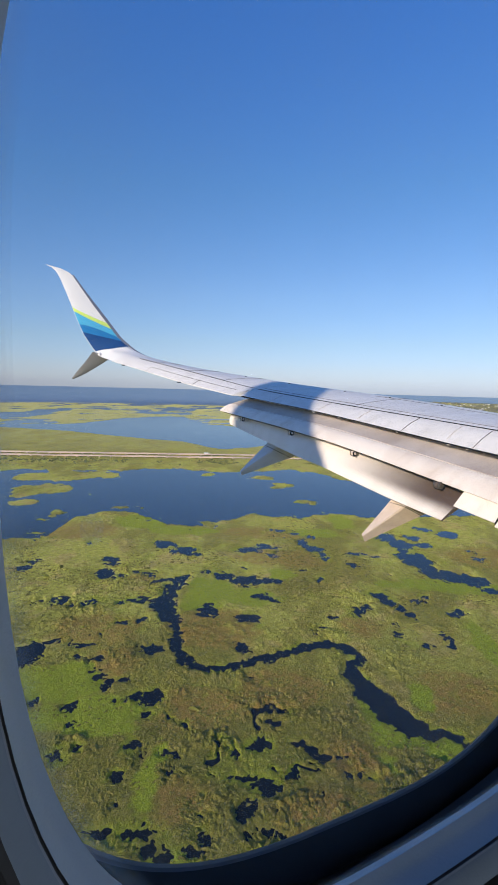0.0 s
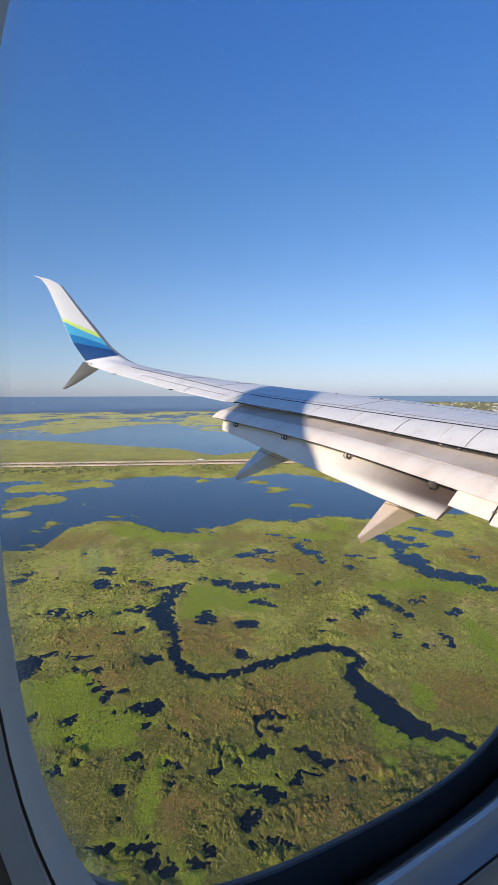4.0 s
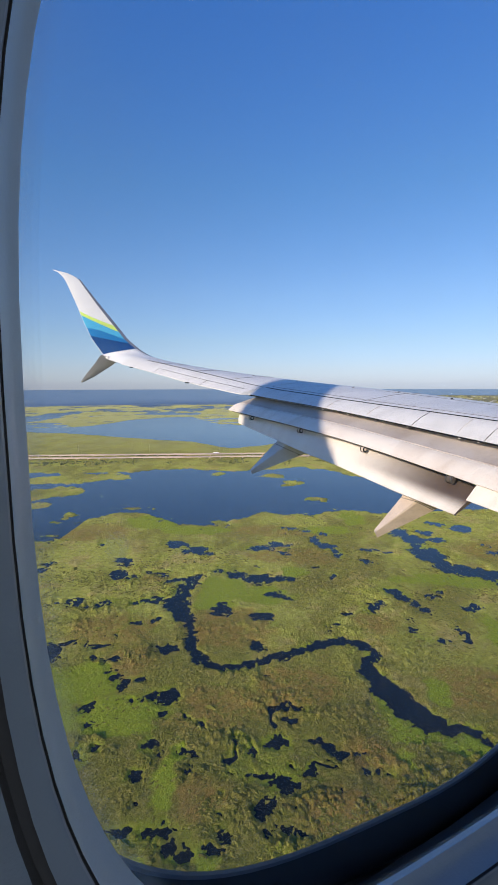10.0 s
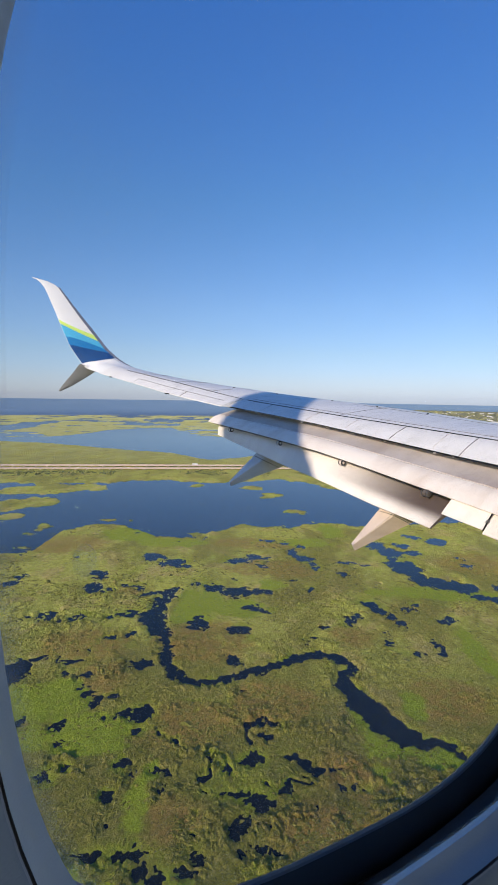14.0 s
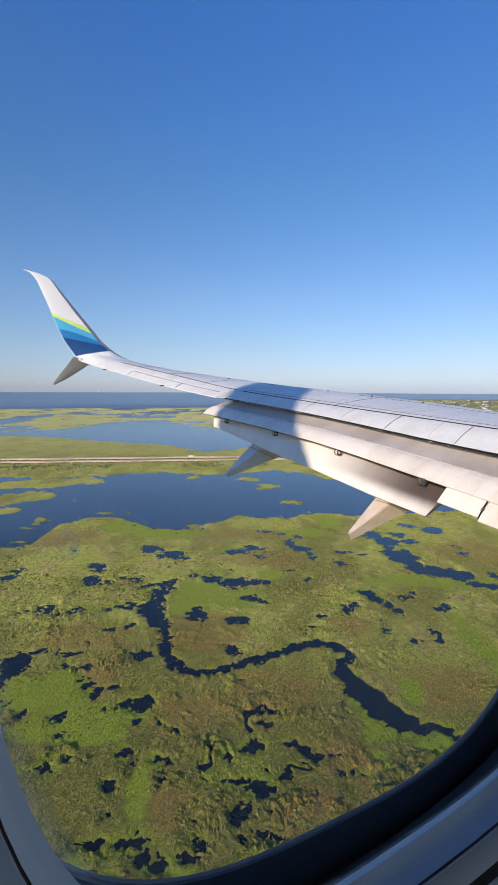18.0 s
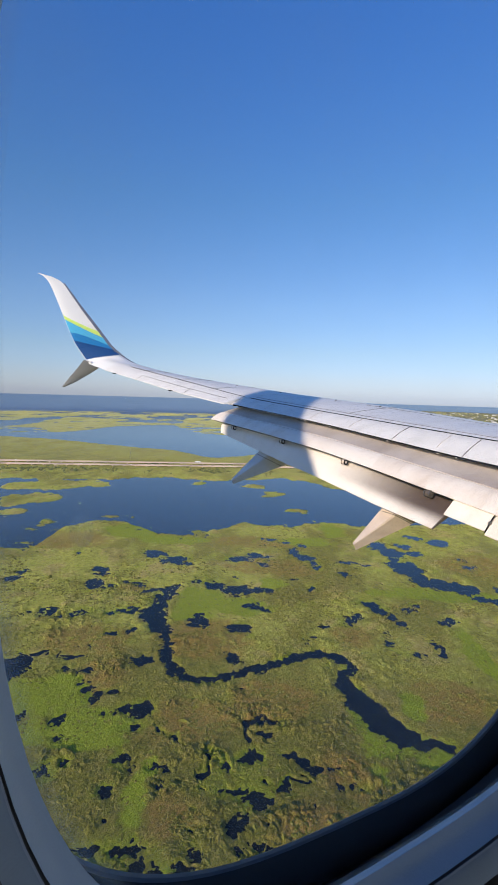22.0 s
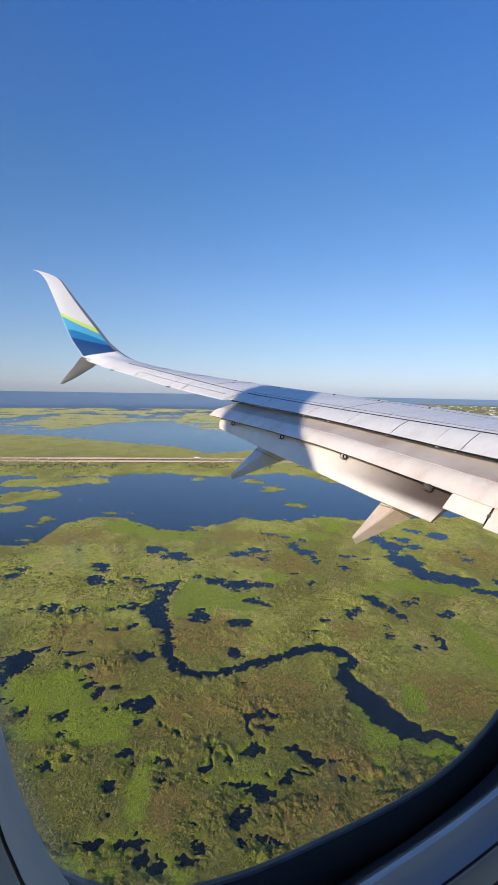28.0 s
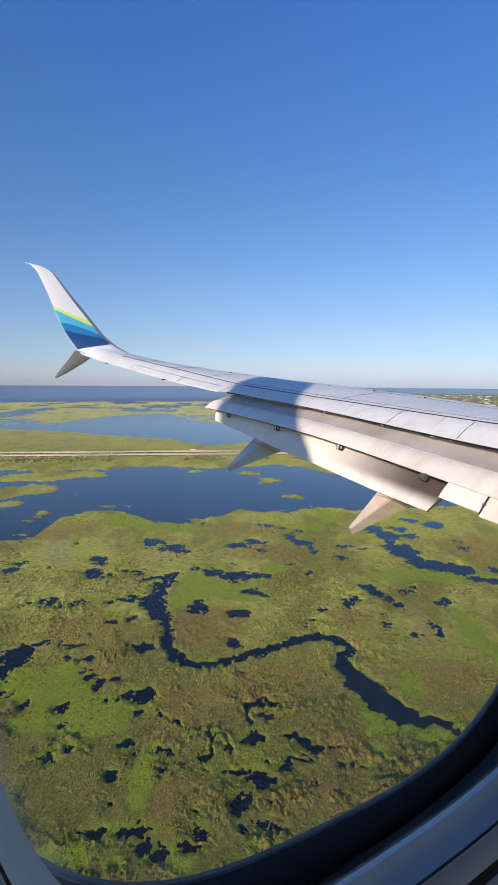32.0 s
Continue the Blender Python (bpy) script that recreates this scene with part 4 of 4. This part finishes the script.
strip("panel_gap", span_line(1.0, 9.25, 13.6), 0.02, M_DARK, (1, 0, 0.1), label="dark hinge gap", owner=wing_out)
strip("panel_gap", span_line(1.0, 3.0, 9.1), 0.03, M_DARK, (1, 0, 0.1), label="dark hinge gap", owner=wing_in)
strip("panel_seam", span_line(1.13, 3.0, 9.1), 0.01, M_STEEL, (1, 0, 0.1), owner=wing_in)
strip("panel_seam", span_line(1.9, 3.0, 7.4), 0.012, M_STEEL, (1, 0, 0.1), owner=wing_in)
strip("panel_seam", span_line(0.45, 9.4, 12.6), 0.012, M_STEEL, (1, 0, 0.1), owner=wing_out)
edge = []
for k in range(25):
    d = 2.5 + 6.62 * k / 24
    p, g = Vector(upper(d, 0.0)), 0.008 + 0.028 * max(0.0, (8.2 - d) / 5.0) ** 1.4 + 0.06 * max(0.0, d - 8.75)
    edge.append([p + Vector((-0.006, 0, -0.004)), p + Vector((0.02, 0, -0.004)), p + Vector((0.02, 0, -g - 0.004)), p + Vector((-0.006, 0, -g - 0.004))])
part("spoiler_gap", loft("spoiler_gap", edge, M_DARK, smooth=False), wing_in, "black gap under the spoiler trailing edge")
tab_rnd = random.Random(3)
for k in range(9):
    x, y, z = upper(3.3 + 0.62 * k + tab_rnd.uniform(-0.3, 0.3), 0.0)
    w = tab_rnd.uniform(0.008, 0.022)
    part("seal_tab", box("seal_tab", (x - 0.03, y - w, z - 0.035), (x - 0.012, y + w, z - 0.018), M_COVE, 0.002), wing_in, "pale frayed seal end")
for d in (4.56, 5.6):
    strip("spoiler_joint", chord_line(d, 0.0, 1.0, 0.06), 0.008, M_STEEL, (0, 1, 0), owner=wing_in)
for d in (3.6, 4.95, 6.4, 7.2, 8.3):
    strip("rib_line", chord_line(d, 0.1, 0.9, 0.06), 0.003, M_COVE, (0, 1, 0), owner=wing_in)
for d in (6.9, 10.2, 11.5, 12.9):
    strip("panel_joint", chord_line(d, 1.0, 2.4, 0.2), 0.012, M_STEEL, (0, 1, 0), owner=wing_in if d < 9.2 else wing_out)
for d in (10.6, 12.6):
    strip("aileron_joint", chord_line(d, 0.0, 0.45, 0.05), 0.012, M_DARK, (0, 1, 0), owner=wing_out)
for d in (6.3, 7.2, 8.1, 9.4, 10.6):
    x, y, z = upper(d, 1.95)
    part("vortex_fin", box("vortex_fin", (x - 0.025, y - 0.004, z - 0.01), (x + 0.025, y + 0.004, z + 0.015), M_DARK), wing_in if d < 9.2 else wing_out)
for d in (11.05, 13.7):
    x, y, z = upper(d, 0.0)
    part("static_wick", box("static_wick", (x - 0.07, y - 0.04, z - 0.03), (x + 0.02, y + 0.04, z - 0.004), M_DARK, 0.004), wing_out)

# flaps
MAIN_D, MAIN_Z = (0, 2.5, 4.24, 5.5, 6.36, 7.53, 9.24), (-1.95, -1.58, -1.24, -1.0, -0.85, -0.70, -0.51)
AFT_D, AFT_Z = (0, 4.2, 5.06, 6.41, 7.03, 9.11), (-2.2, -1.63, -1.51, -1.26, -1.17, -0.78)


def gap_pt(d):
    return Vector(upper(min(d, 9.15), 0.0)) + Vector((0.28, d - min(d, 9.15), -0.06))


def main_te(d):
    return Vector((1.82 + 0.284 * (15.2 - d), d, lin(d, MAIN_D, MAIN_Z)))


def aft_te(d):
    return Vector((2.42 + 0.204 * (15.2 - d), d, lin(d, AFT_D, AFT_Z)))


def flap_section(a, b, thick, belly=0.35, n=8):
    """Curved panel from nose a to trailing edge b, top side first."""
    d = b - a
    nrm = Vector((d.z, 0, -d.x)).normalized()
    nrm = nrm if nrm.z > 0 else -nrm
    top = [a + d * (k / n) + nrm * thick * belly * math.sin(math.pi * (k / n) ** 0.75) for k in range(n + 1)]
    low = [a + d * (1 - k / n) - nrm * (0.012 + thick * math.sin(math.pi * (1 - k / n) ** 0.6) * 0.8) for k in range(n + 1)]
    return top + low


def span(d0, d1, n):
    return [d0 + (d1 - d0) * k / n for k in range(n + 1)]


split = 0.56
part("flap_nose", loft("flap_nose", [flap_section(gap_pt(d), gap_pt(d).lerp(main_te(d), split) + Vector((-0.04, 0, 0.035)), 0.12, 0.08) for d in span(1.2, 9.22, 26)], M_COVE), plane, "bare metal flap nose, stained")
part("flap_main", loft("flap_main", [flap_section(gap_pt(d).lerp(main_te(d), split - 0.06), main_te(d), 0.12, 0.42) for d in span(1.2, 9.23, 26)], M_FLAP), plane, "cream white main flap")


def aft_nose(d):
    return main_te(d) + Vector((0.20, 0, -0.035 - 0.03 * max(0, 6 - d)))


def aft_section(d):
    """Thins out towards its inboard end."""
    k = min(1.0, (d - 4.25) / 1.6)
    thick = 0.03 + 0.07 * k
    return flap_section(aft_nose(d), aft_te(d), thick, (0.012 + 0.038 * k) / thick)


flap_aft = part("flap_aft", loft("flap_aft", [aft_section(d) for d in span(4.25, 9.05, 16)], M_AFT), plane, "cream white aft flap, dark brown inboard")


slot = []
for d in span(4.25, 9.1, 20):
    p, w = main_te(d) + Vector((-0.008, 0, -0.012)), 0.006 + 0.001 * max(0.0, 6.5 - d)
    slot.append([p, p + Vector((0.03, 0, 0)), p + Vector((0.03, 0, -w)), p + Vector((0, 0, -w))])
part("flap_slot", loft("flap_slot", slot, M_DARK, smooth=False), plane, "thin black slot between the flaps")


def grown(pts, k):
    mid = sum(pts, Vector()) / len(pts)
    return [p + (p - mid).normalized() * k for p in pts]


part("flap_end_rib", loft("flap_end_rib", [[p + Vector((0, o, 0)) for p in grown(aft_section(4.25), 0.004)] for o in (-0.012, 0.004)], M_GRIME), flap_aft, "dark end rib of the aft flap")


def inboard_nose(d):
    return gap_pt(d).lerp(main_te(d), 0.5) + Vector((0, 0, 0.006))


part("flap_inboard", loft("flap_inboard", [flap_section(inboard_nose(d), main_te(d) + Vector((-0.13, 0, -0.20)), 0.08, 0.85) for d in span(3.728, 4.22, 4)], M_FLAP), plane, "cream white inboard flap")
part("flap_inboard", loft("flap_inboard", [flap_section(inboard_nose(d), main_te(d) + Vector((-0.15, 0, -0.24)), 0.08, 0.85) for d in span(1.2, 3.712, 6)], M_FLAP), plane, "cream white inboard flap")

strip("flap_joint", [main_te(3.72) + Vector((0.03, 0, -0.01)), main_te(3.72) + Vector((-0.05, 0, -0.1)), main_te(3.72) + Vector((-0.13, 0, -0.21))], 0.016, M_DARK, (0, 1, 0), 0.0, "dark gap between flap panels")
part("joint_bracket", box("joint_bracket", tuple(main_te(3.72) + Vector((-0.075, -0.02, -0.13))), tuple(main_te(3.72) + Vector((-0.03, 0.018, -0.09))), M_STEEL, 0.008), plane, "dark steel bracket at the flap joint")
for d, big in ((8.5, 1.0), (7.2, 1.0), (5.88, 1.0), (4.53, 1.2)):
    c = main_te(d) + Vector((-0.03, 0, -0.06))
    metal, slot_dark = (M_FAIR2, M_DARK) if big == 1.0 else (M_GRIME, M_STEEL)
    for off, w, material, grow, label in ((-0.036, 0.010, slot_dark, 1.4, "dark hinge slot"), (0.0, 0.055, metal, 1.3, "worn beige hinge bracket"), (0.036, 0.010, slot_dark, 1.4, "dark hinge slot"),
                                          (-0.043, 0.008, metal, 0.72, "worn beige hinge cap"), (0.043, 0.008, metal, 0.72, "worn beige hinge cap")):
        arc = [c + Vector((0.028 * grow * big * math.cos(a) + 0.035, off * big, 0.032 * grow * big * math.sin(a) + 0.004)) for a in np.linspace(0, 2 * math.pi, 14, endpoint=False)]
        part("flap_hinge", loft("flap_hinge", [[p - Vector((0, w / 2, 0)) for p in arc], [p + Vector((0, w / 2, 0)) for p in arc]], material), flap_aft, label)


def wedge_fairing(outer_top, inner_top, keel, material, label):
    """Sharp-edged tail of a track fairing; each edge runs from its tip to under the flap."""
    edges = [(Vector(a), Vector(b)) for a, b in (outer_top, inner_top, keel)]

    def section(w, grow=0.0):
        p = [a + (b - a) * w for a, b in edges]
        mid = (p[0] + p[1] + p[2]) / 3
        p = [q + (q - mid).normalized() * grow for q in p]
        r = []
        for k in range(3):
            r += [p[k].lerp(p[k - 1], 0.07), p[k].lerp(p[(k + 1) % 3], 0.07)]
        return r

    root = part("track_fairing", loft("track_fairing", [section(w) for w in (-0.004, 0.0, 0.25, 0.5, 0.75, 1.0, 1.35)], material), plane, label)
    root.data.set_sharp_from_angle(angle=radians(20))
    part("seam", loft("seam", [section(w, 0.003) for w in (0.90, 0.915)], M_STEEL), root, "thin dark seam")


wedge_fairing(((4.044, 5.04, -1.978), (4.611, 5.15, -1.549)), ((4.017, 4.98, -1.988), (4.729, 4.92, -1.579)), ((4.077, 5.0, -2.082), (5.182, 4.98, -1.785)), M_FAIR2, "beige stained flap track fairing")
wedge_fairing(((3.382, 7.76, -1.534), (3.991, 7.92, -1.05)), ((3.368, 7.7, -1.544), (4.063, 7.66, -1.107)), ((3.401, 7.72, -1.622), (4.484, 7.62, -1.3)), M_FAIR, "grey flap track fairing")

# winglet: leading and trailing edges by height
W_Z = (1.05, 1.35, 1.90, 2.55, 3.1, 3.35, 3.50, 3.57)
W_LE = (2.80, 2.55, 2.16, 1.69, 1.32, 1.16, 0.82, 0.44)
W_TE = (1.62, 1.43, 1.22, 1.01, 0.81, 0.71, 0.55, 0.38)
W_Y = (15.38, 15.50, 15.69, 15.92, 16.11, 16.20, 16.25, 16.27)


Z_BLEND, D_BLEND = 1.45, 14.4


def blade(z, q, side=-1):
    """Upright part of the winglet; side -1 is the inboard face."""
    a, b = lin(z, W_Z, W_TE), lin(z, W_Z, W_LE)
    thick = 0.07 * (b - a) * math.sin(math.pi * min(1, max(0, q)) ** 0.7)
    return Vector((a + (b - a) * q, lin(z, W_Z, W_Y) + side * thick / 2, z))


def wing_skin(d, q, low):
    sec = wing_section(d)
    pts = sec[:10] if not low else [sec[0]] + sec[:9:-1] + [sec[9]]
    xs = [p[0] for p in pts]
    x = sec[0][0] + (sec[9][0] - sec[0][0]) * q
    return Vector((x, d, float(np.interp(x, xs, [p[2] for p in pts]))))


def elbow(w, q, side=-1):
    """Curved wing tip: tight at the trailing edge, wide at the leading edge."""
    low = side > 0
    p0, p1, p2 = wing_skin(D_BLEND, q, low), wing_skin(15.3, q, low), blade(Z_BLEND, q, side)
    p1.y += 0.05 if low else 0.0
    k = 1.0 + 5.0 * (1 - q) ** 2
    a, b, c = (1 - w) ** 2, 2 * w * (1 - w) * k, w * w
    return (p0 * a + p1 * b + p2 * c) / (a + b + c)


def wl(z, q, lift=0.0):
    if z >= Z_BLEND:
        p = blade(z, q)
    else:
        lo, hi = 0.0, 1.0
        for _ in range(24):
            m = (lo + hi) / 2
            lo, hi = (m, hi) if elbow(m, q).z < z else (lo, m)
        p = elbow(hi, q)
    return p + Vector((0, -lift, lift * 0.6))


def skin_ring(f):
    return [f(k / 10, -1) for k in range(11)] + [f(k / 10, 1) for k in range(9, 0, -1)]


blend_w = (0.0, 0.08, 0.16, 0.25, 0.35, 0.45, 0.55, 0.65, 0.75, 0.84, 0.92, 1.0)
part("winglet_blend", loft("winglet_blend", [skin_ring(lambda q, s_, w=w: elbow(w, q, s_)) for w in blend_w], M_WHITE, cap=False), plane, "white curved wing tip")
winglet = part("winglet", loft("winglet", [skin_ring(lambda q, s_, z=z: blade(z, q, s_)) for z in np.concatenate([np.linspace(Z_BLEND, 3.4, 14), [3.45, 3.5, 3.535, 3.57]])], M_WHITE), plane, "white upswept winglet")


def band(material, lo, hi, label):
    """A painted band between two lines, each given at trailing and leading edge, with its bow."""
    n, secs = 14, []
    for k in range(n + 1):
        q = 0.008 + 0.915 * k / n
        z0, z1 = (e[0] + (e[1] - e[0]) * q ** e[2] for e in (lo, hi))
        pts = [wl(z0 + (z1 - z0) * j / 8, q, 0.006) for j in range(9)]
        secs.append(pts + [p + Vector((0, 0.004, 0)) for p in pts[::-1]])
    part("paint_band", loft("paint_band", secs, material, smooth=False), winglet, label)


EDGES = ((0.94, 1.17, 0.7), (1.53, 1.30, 1.0), (1.77, 1.40, 1.6), (2.17, 1.64, 1.0), (2.31, 1.84, 0.85))
for material, lo, hi, label in zip((M_NAVY, M_BLUE, M_SKYB, M_LIME), EDGES, EDGES[1:],
                                   ("navy blue band", "mid blue band", "light blue band", "lime green band")):
    band(material, lo, hi, label)
le_path = [blade(z, 0.975) for z in np.linspace(3.33, Z_BLEND, 10)] + [elbow(w, 0.975) for w in (0.92, 0.84, 0.75, 0.65, 0.55, 0.45, 0.35, 0.2, 0.05)]
secs = []
for k, p in enumerate(le_path):
    half = 0.045 * min(1.0, 0.45 + k / 10, (len(le_path) - k) / 7)
    across = Vector((0.85, 0.1, 0.5)).normalized() * half
    proud = Vector((0, -0.014, 0.006))
    secs.append([p + proud - across, p + proud + across, p + across - proud, p - across - proud])
part("winglet_edge", loft("winglet_edge", secs, M_EDGE, smooth=False), winglet, "dark grey metal leading edge")
# lower strake
st = [((2.22, 15.30, 0.84), (1.62, 15.24, 0.93)), ((1.95, 15.42, 0.62), (1.47, 15.40, 0.70)), ((1.45, 15.68, 0.28), (1.2, 15.66, 0.34)), ((1.1, 15.78, 0.10), (1.05, 15.78, 0.12))]
secs = []
for a, b in st:
    a, b = Vector(a), Vector(b)
    secs.append([b.lerp(a, k / 5) + Vector((0, -0.012 * math.sin(math.pi * k / 5), 0)) for k in range(6)] + [a.lerp(b, k / 5) + Vector((0, 0.03 * math.sin(math.pi * k / 5) + 0.008, -0.01)) for k in range(6)])
part("lower_strake", loft("lower_strake", secs, M_STRAKE), plane, "grey downward strake of the winglet")

part("strake_fitting", box("strake_fitting", (1.78, 15.14, 0.80), (1.84, 15.2, 0.92), M_WHITE, 0.01), plane, "small pale fitting at the strake root")
part("strake_fitting", box("strake_fitting", (1.84, 15.14, 0.815), (2.08, 15.18, 0.845), M_FLAP, 0.006), plane)

# tail fin, whose shadow crosses the wing
fin = []
for z, x_le, x_te, th in ((1.2, -6.2, -13.2, 0.6), (3.2, -7.9, -13.4, 0.5), (4.57, -9.05, -13.6, 0.45), (5.98, -10.3, -13.8, 0.4),
                          (7.38, -11.15, -13.95, 0.3), (8.1, -11.7, -14.05, 0.24), (8.45, -12.5, -14.0, 0.2), (8.65, -13.1, -13.8, 0.12)):
    prof = [(x_le + (x_te - x_le) * w, s * th / 2 * (math.sin(math.pi * w ** 0.6))) for s, ws in ((1, (0, 0.1, 0.3, 0.6, 0.85, 1.0)), (-1, (0.85, 0.6, 0.3, 0.1))) for w in ws]
    fin.append([(x, -1.68 + y, z) for x, y in prof])
part("tail_fin", loft("tail_fin", fin, M_FUSE), plane, "tall painted tail fin")

# fuselage tube with an opening at the window
HOLE = (-0.10, 0.34, -0.28, 0.32)


def tube(name, radius, material, outward):
    """Body tube; the passenger's opening and the rows of cabin windows on both sides are left open."""
    bays = [0.12 + 0.52 * k for k in range(-12, 17)]
    xs, open_at = [-16.0, -10.0], set()
    for c in bays:
        lo, hi = (HOLE[0], HOLE[1]) if abs(c - 0.12) < 0.01 else (c - 0.125, c + 0.125)
        open_at.add(len(xs))
        xs += [lo, hi]
    xs += [14.0, 18.0]
    rr = [0.35, 0.75] + [1.0] * (len(xs) - 3) + [0.5]
    zc = -0.35
    a0, a1 = math.asin((HOLE[2] - zc) / radius), math.asin((HOLE[3] - zc) / radius)
    b0, b1 = math.pi - a1, math.pi - a0
    angs = [a0, a1] + [a1 + (b0 - a1) * k / 12 for k in range(1, 12)] + [b0, b1] + [b1 + (2 * math.pi + a0 - b1) * k / 14 for k in range(1, 14)]
    far_side = angs.index(b0)
    verts, faces, n = [], [], len(angs)
    for x, r in zip(xs, rr):
        for a in angs:
            verts.append((x, -1.68 + radius * r * math.cos(a), zc + radius * r * math.sin(a) + (1 - r) * 0.8))
    for i in range(len(xs) - 1):
        for j in range(n):
            if i in open_at and j in (0, far_side):
                continue
            k = (j + 1) % n
            q = (i * n + j, (i + 1) * n + j, (i + 1) * n + k, i * n + k)
            faces.append(q[::-1] if outward else q)
    faces.append(tuple(range(n)))
    faces.append(tuple((len(xs) - 1) * n + j for j in range(n))[::-1])
    return mesh_of(name, verts, faces, material, False)


part("fuselage", tube("fuselage", 1.86, M_FUSE, False), plane, "white fuselage tube")
part("cabin_lining", tube("cabin_lining", 1.74, M_PANEL, True), plane, "light grey cabin side lining")

# daylight through the cabin windows of the far side
side_light = new("cabin_window_light", bpy.data.lights.new("cabin_window_light", "AREA"))
side_light.data.shape, side_light.data.size, side_light.data.size_y = "RECTANGLE", 0.30, 10.0
side_light.data.energy, side_light.data.color = 50.0, (0.78, 0.89, 1.0)
side_light.matrix_world = look((4.0, -3.36, H + 0.05), (4.0, 0.0, H - 0.2)) @ pose(0, 0, 0, 0, 0, 90)

# ---- the passenger window ----
window = new("window_1")
window.location = (0, 0, H)
tagged(window, "rounded cabin window with grey reveal and black seal", "window", kind="structure")


def oval(cx, cz, a, b, y, n=3.2, seg=96, n_top=None, n_low=None, rise=0.0):
    """Rounded opening; n_top and n_low round its upper half and its lower forward corner, where the sill rises."""
    pts = []
    for k in range(seg):
        t = 2 * math.pi * k / seg
        c, s = math.cos(t), math.sin(t)
        e = 2 / (n_top if n_top and s > 0 else n_low if n_low and c > 0 else n)
        x, z = cx + a * math.copysign(abs(c) ** e, c), cz + b * math.copysign(abs(s) ** e, s)
        k_ = min(1.0, max(0.0, (x - 0.02) / 0.17))
        pts.append((x, y, z + rise * k_ * k_ * (3 - 2 * k_) * max(0.0, -s)))
    return pts


def lip(grow, y, n=3.0, aside=0.0):
    return oval(0.12 + aside, -0.002, 0.123 + grow, 0.158 + grow, y, n, 96, 2.5 if n == 3.0 else None, 2.55 if n == 3.0 else None, 0.013 if n == 3.0 else 0.0)


def hole(grow, y):
    return oval(0.117, 0.0, 0.1375 + grow, 0.182 + grow, y, 3.0)


part("outer_seal", loft("outer_seal", [hole(0.0015, 0.1425), hole(0.0, 0.1405), hole(0.006, 0.1385), hole(0.020, 0.139), hole(0.027, 0.143), hole(0.06, 0.150)], M_RUBBER, ring=True, cap=False), window, "glossy black rubber seal")
part("pane_edge", loft("pane_edge", [hole(-0.0006, 0.1405), hole(0.0, 0.1396), hole(0.0012, 0.1394)], M_RETAIN, cap=False), window, "thin bright pane edge")
part("cavity_wall", loft("cavity_wall", [hole(0.027, 0.1425), lip(0.048, 0.135), lip(0.046, 0.118), lip(0.030, 0.106)], M_RUBBER, cap=False), window, "black gap behind the reveal")
frame_part = part("window_frame", loft("window_frame", [lip(0.030, 0.106), lip(0.006, 0.104), lip(0.001, 0.102), lip(0.0, 0.0995), lip(0.0006, 0.0984), lip(0.0014, 0.0975), lip(0.0021, 0.0955), lip(0.0025, 0.0930), lip(0.0027, 0.0908)], M_REVEAL, cap=False), window, "rounded grey reveal lip")
part("groove", loft("groove", [lip(0.0027, 0.0908), lip(0.0028, 0.0918), lip(0.0031, 0.0918), lip(0.0032, 0.0903)], M_TRACK, cap=False), frame_part, "dark narrow groove")
part("seam", loft("seam", [lip(0.0032, 0.0903), lip(0.0031, 0.0901), lip(0.0034, 0.0897)], M_RETAIN, cap=False), frame_part, "thin pale seam line")
part("inner_ring", loft("inner_ring", [lip(0.0034, 0.0897), lip(0.0040, 0.0886), lip(0.0082, 0.0858, 3.0, 0.0013)], M_PANEL, cap=False), window, "grey moulded inner ring")
part("shade_track", loft("shade_track", [lip(g, y, 3.0, 0.0013) for g, y in ((0.0082, 0.0858), (0.0084, 0.0880), (0.0107, 0.0880), (0.0110, 0.0842))], M_TRACK, cap=False), window, "dark slot of the sliding shade")
part("window_surround", loft("window_surround", [lip(0.0110, 0.0842, 3.0, 0.0013), lip(0.0120, 0.0828, 3.0, 0.0013), lip(0.03, 0.071), lip(0.06, 0.056), lip(0.11, 0.046, 4), lip(0.26, 0.042, 8)], M_PANEL, cap=False), window, "light grey moulded window surround")
pane = part("pane", loft("pane", [hole(0.004, 0.1455), hole(0.004, 0.1435)], M_PANE), window, "clear acrylic pane")
pane.visible_shadow = False

smear = part("smear", loft("smear", [oval(0.0185, -0.050, r * 0.0035, r * 0.0052, 0.1430 - 0.0001 * (1 - r), 2.0, 24) for r in (1.0, 0.6, 0.15)], M_SMEAR, cap=False), pane, "faint dried water drop")
smear.visible_shadow = False
for inset, y in ((0.0034, 0.1004), (0.0022, 0.1008), (0.0011, 0.1012)):
    rim = part("pane_rim", loft("pane_rim", [lip(-inset, y), lip(0.0003, y)], M_RIM, cap=False), window, "faintly frosted rim of the inner pane")
    rim.visible_shadow = False
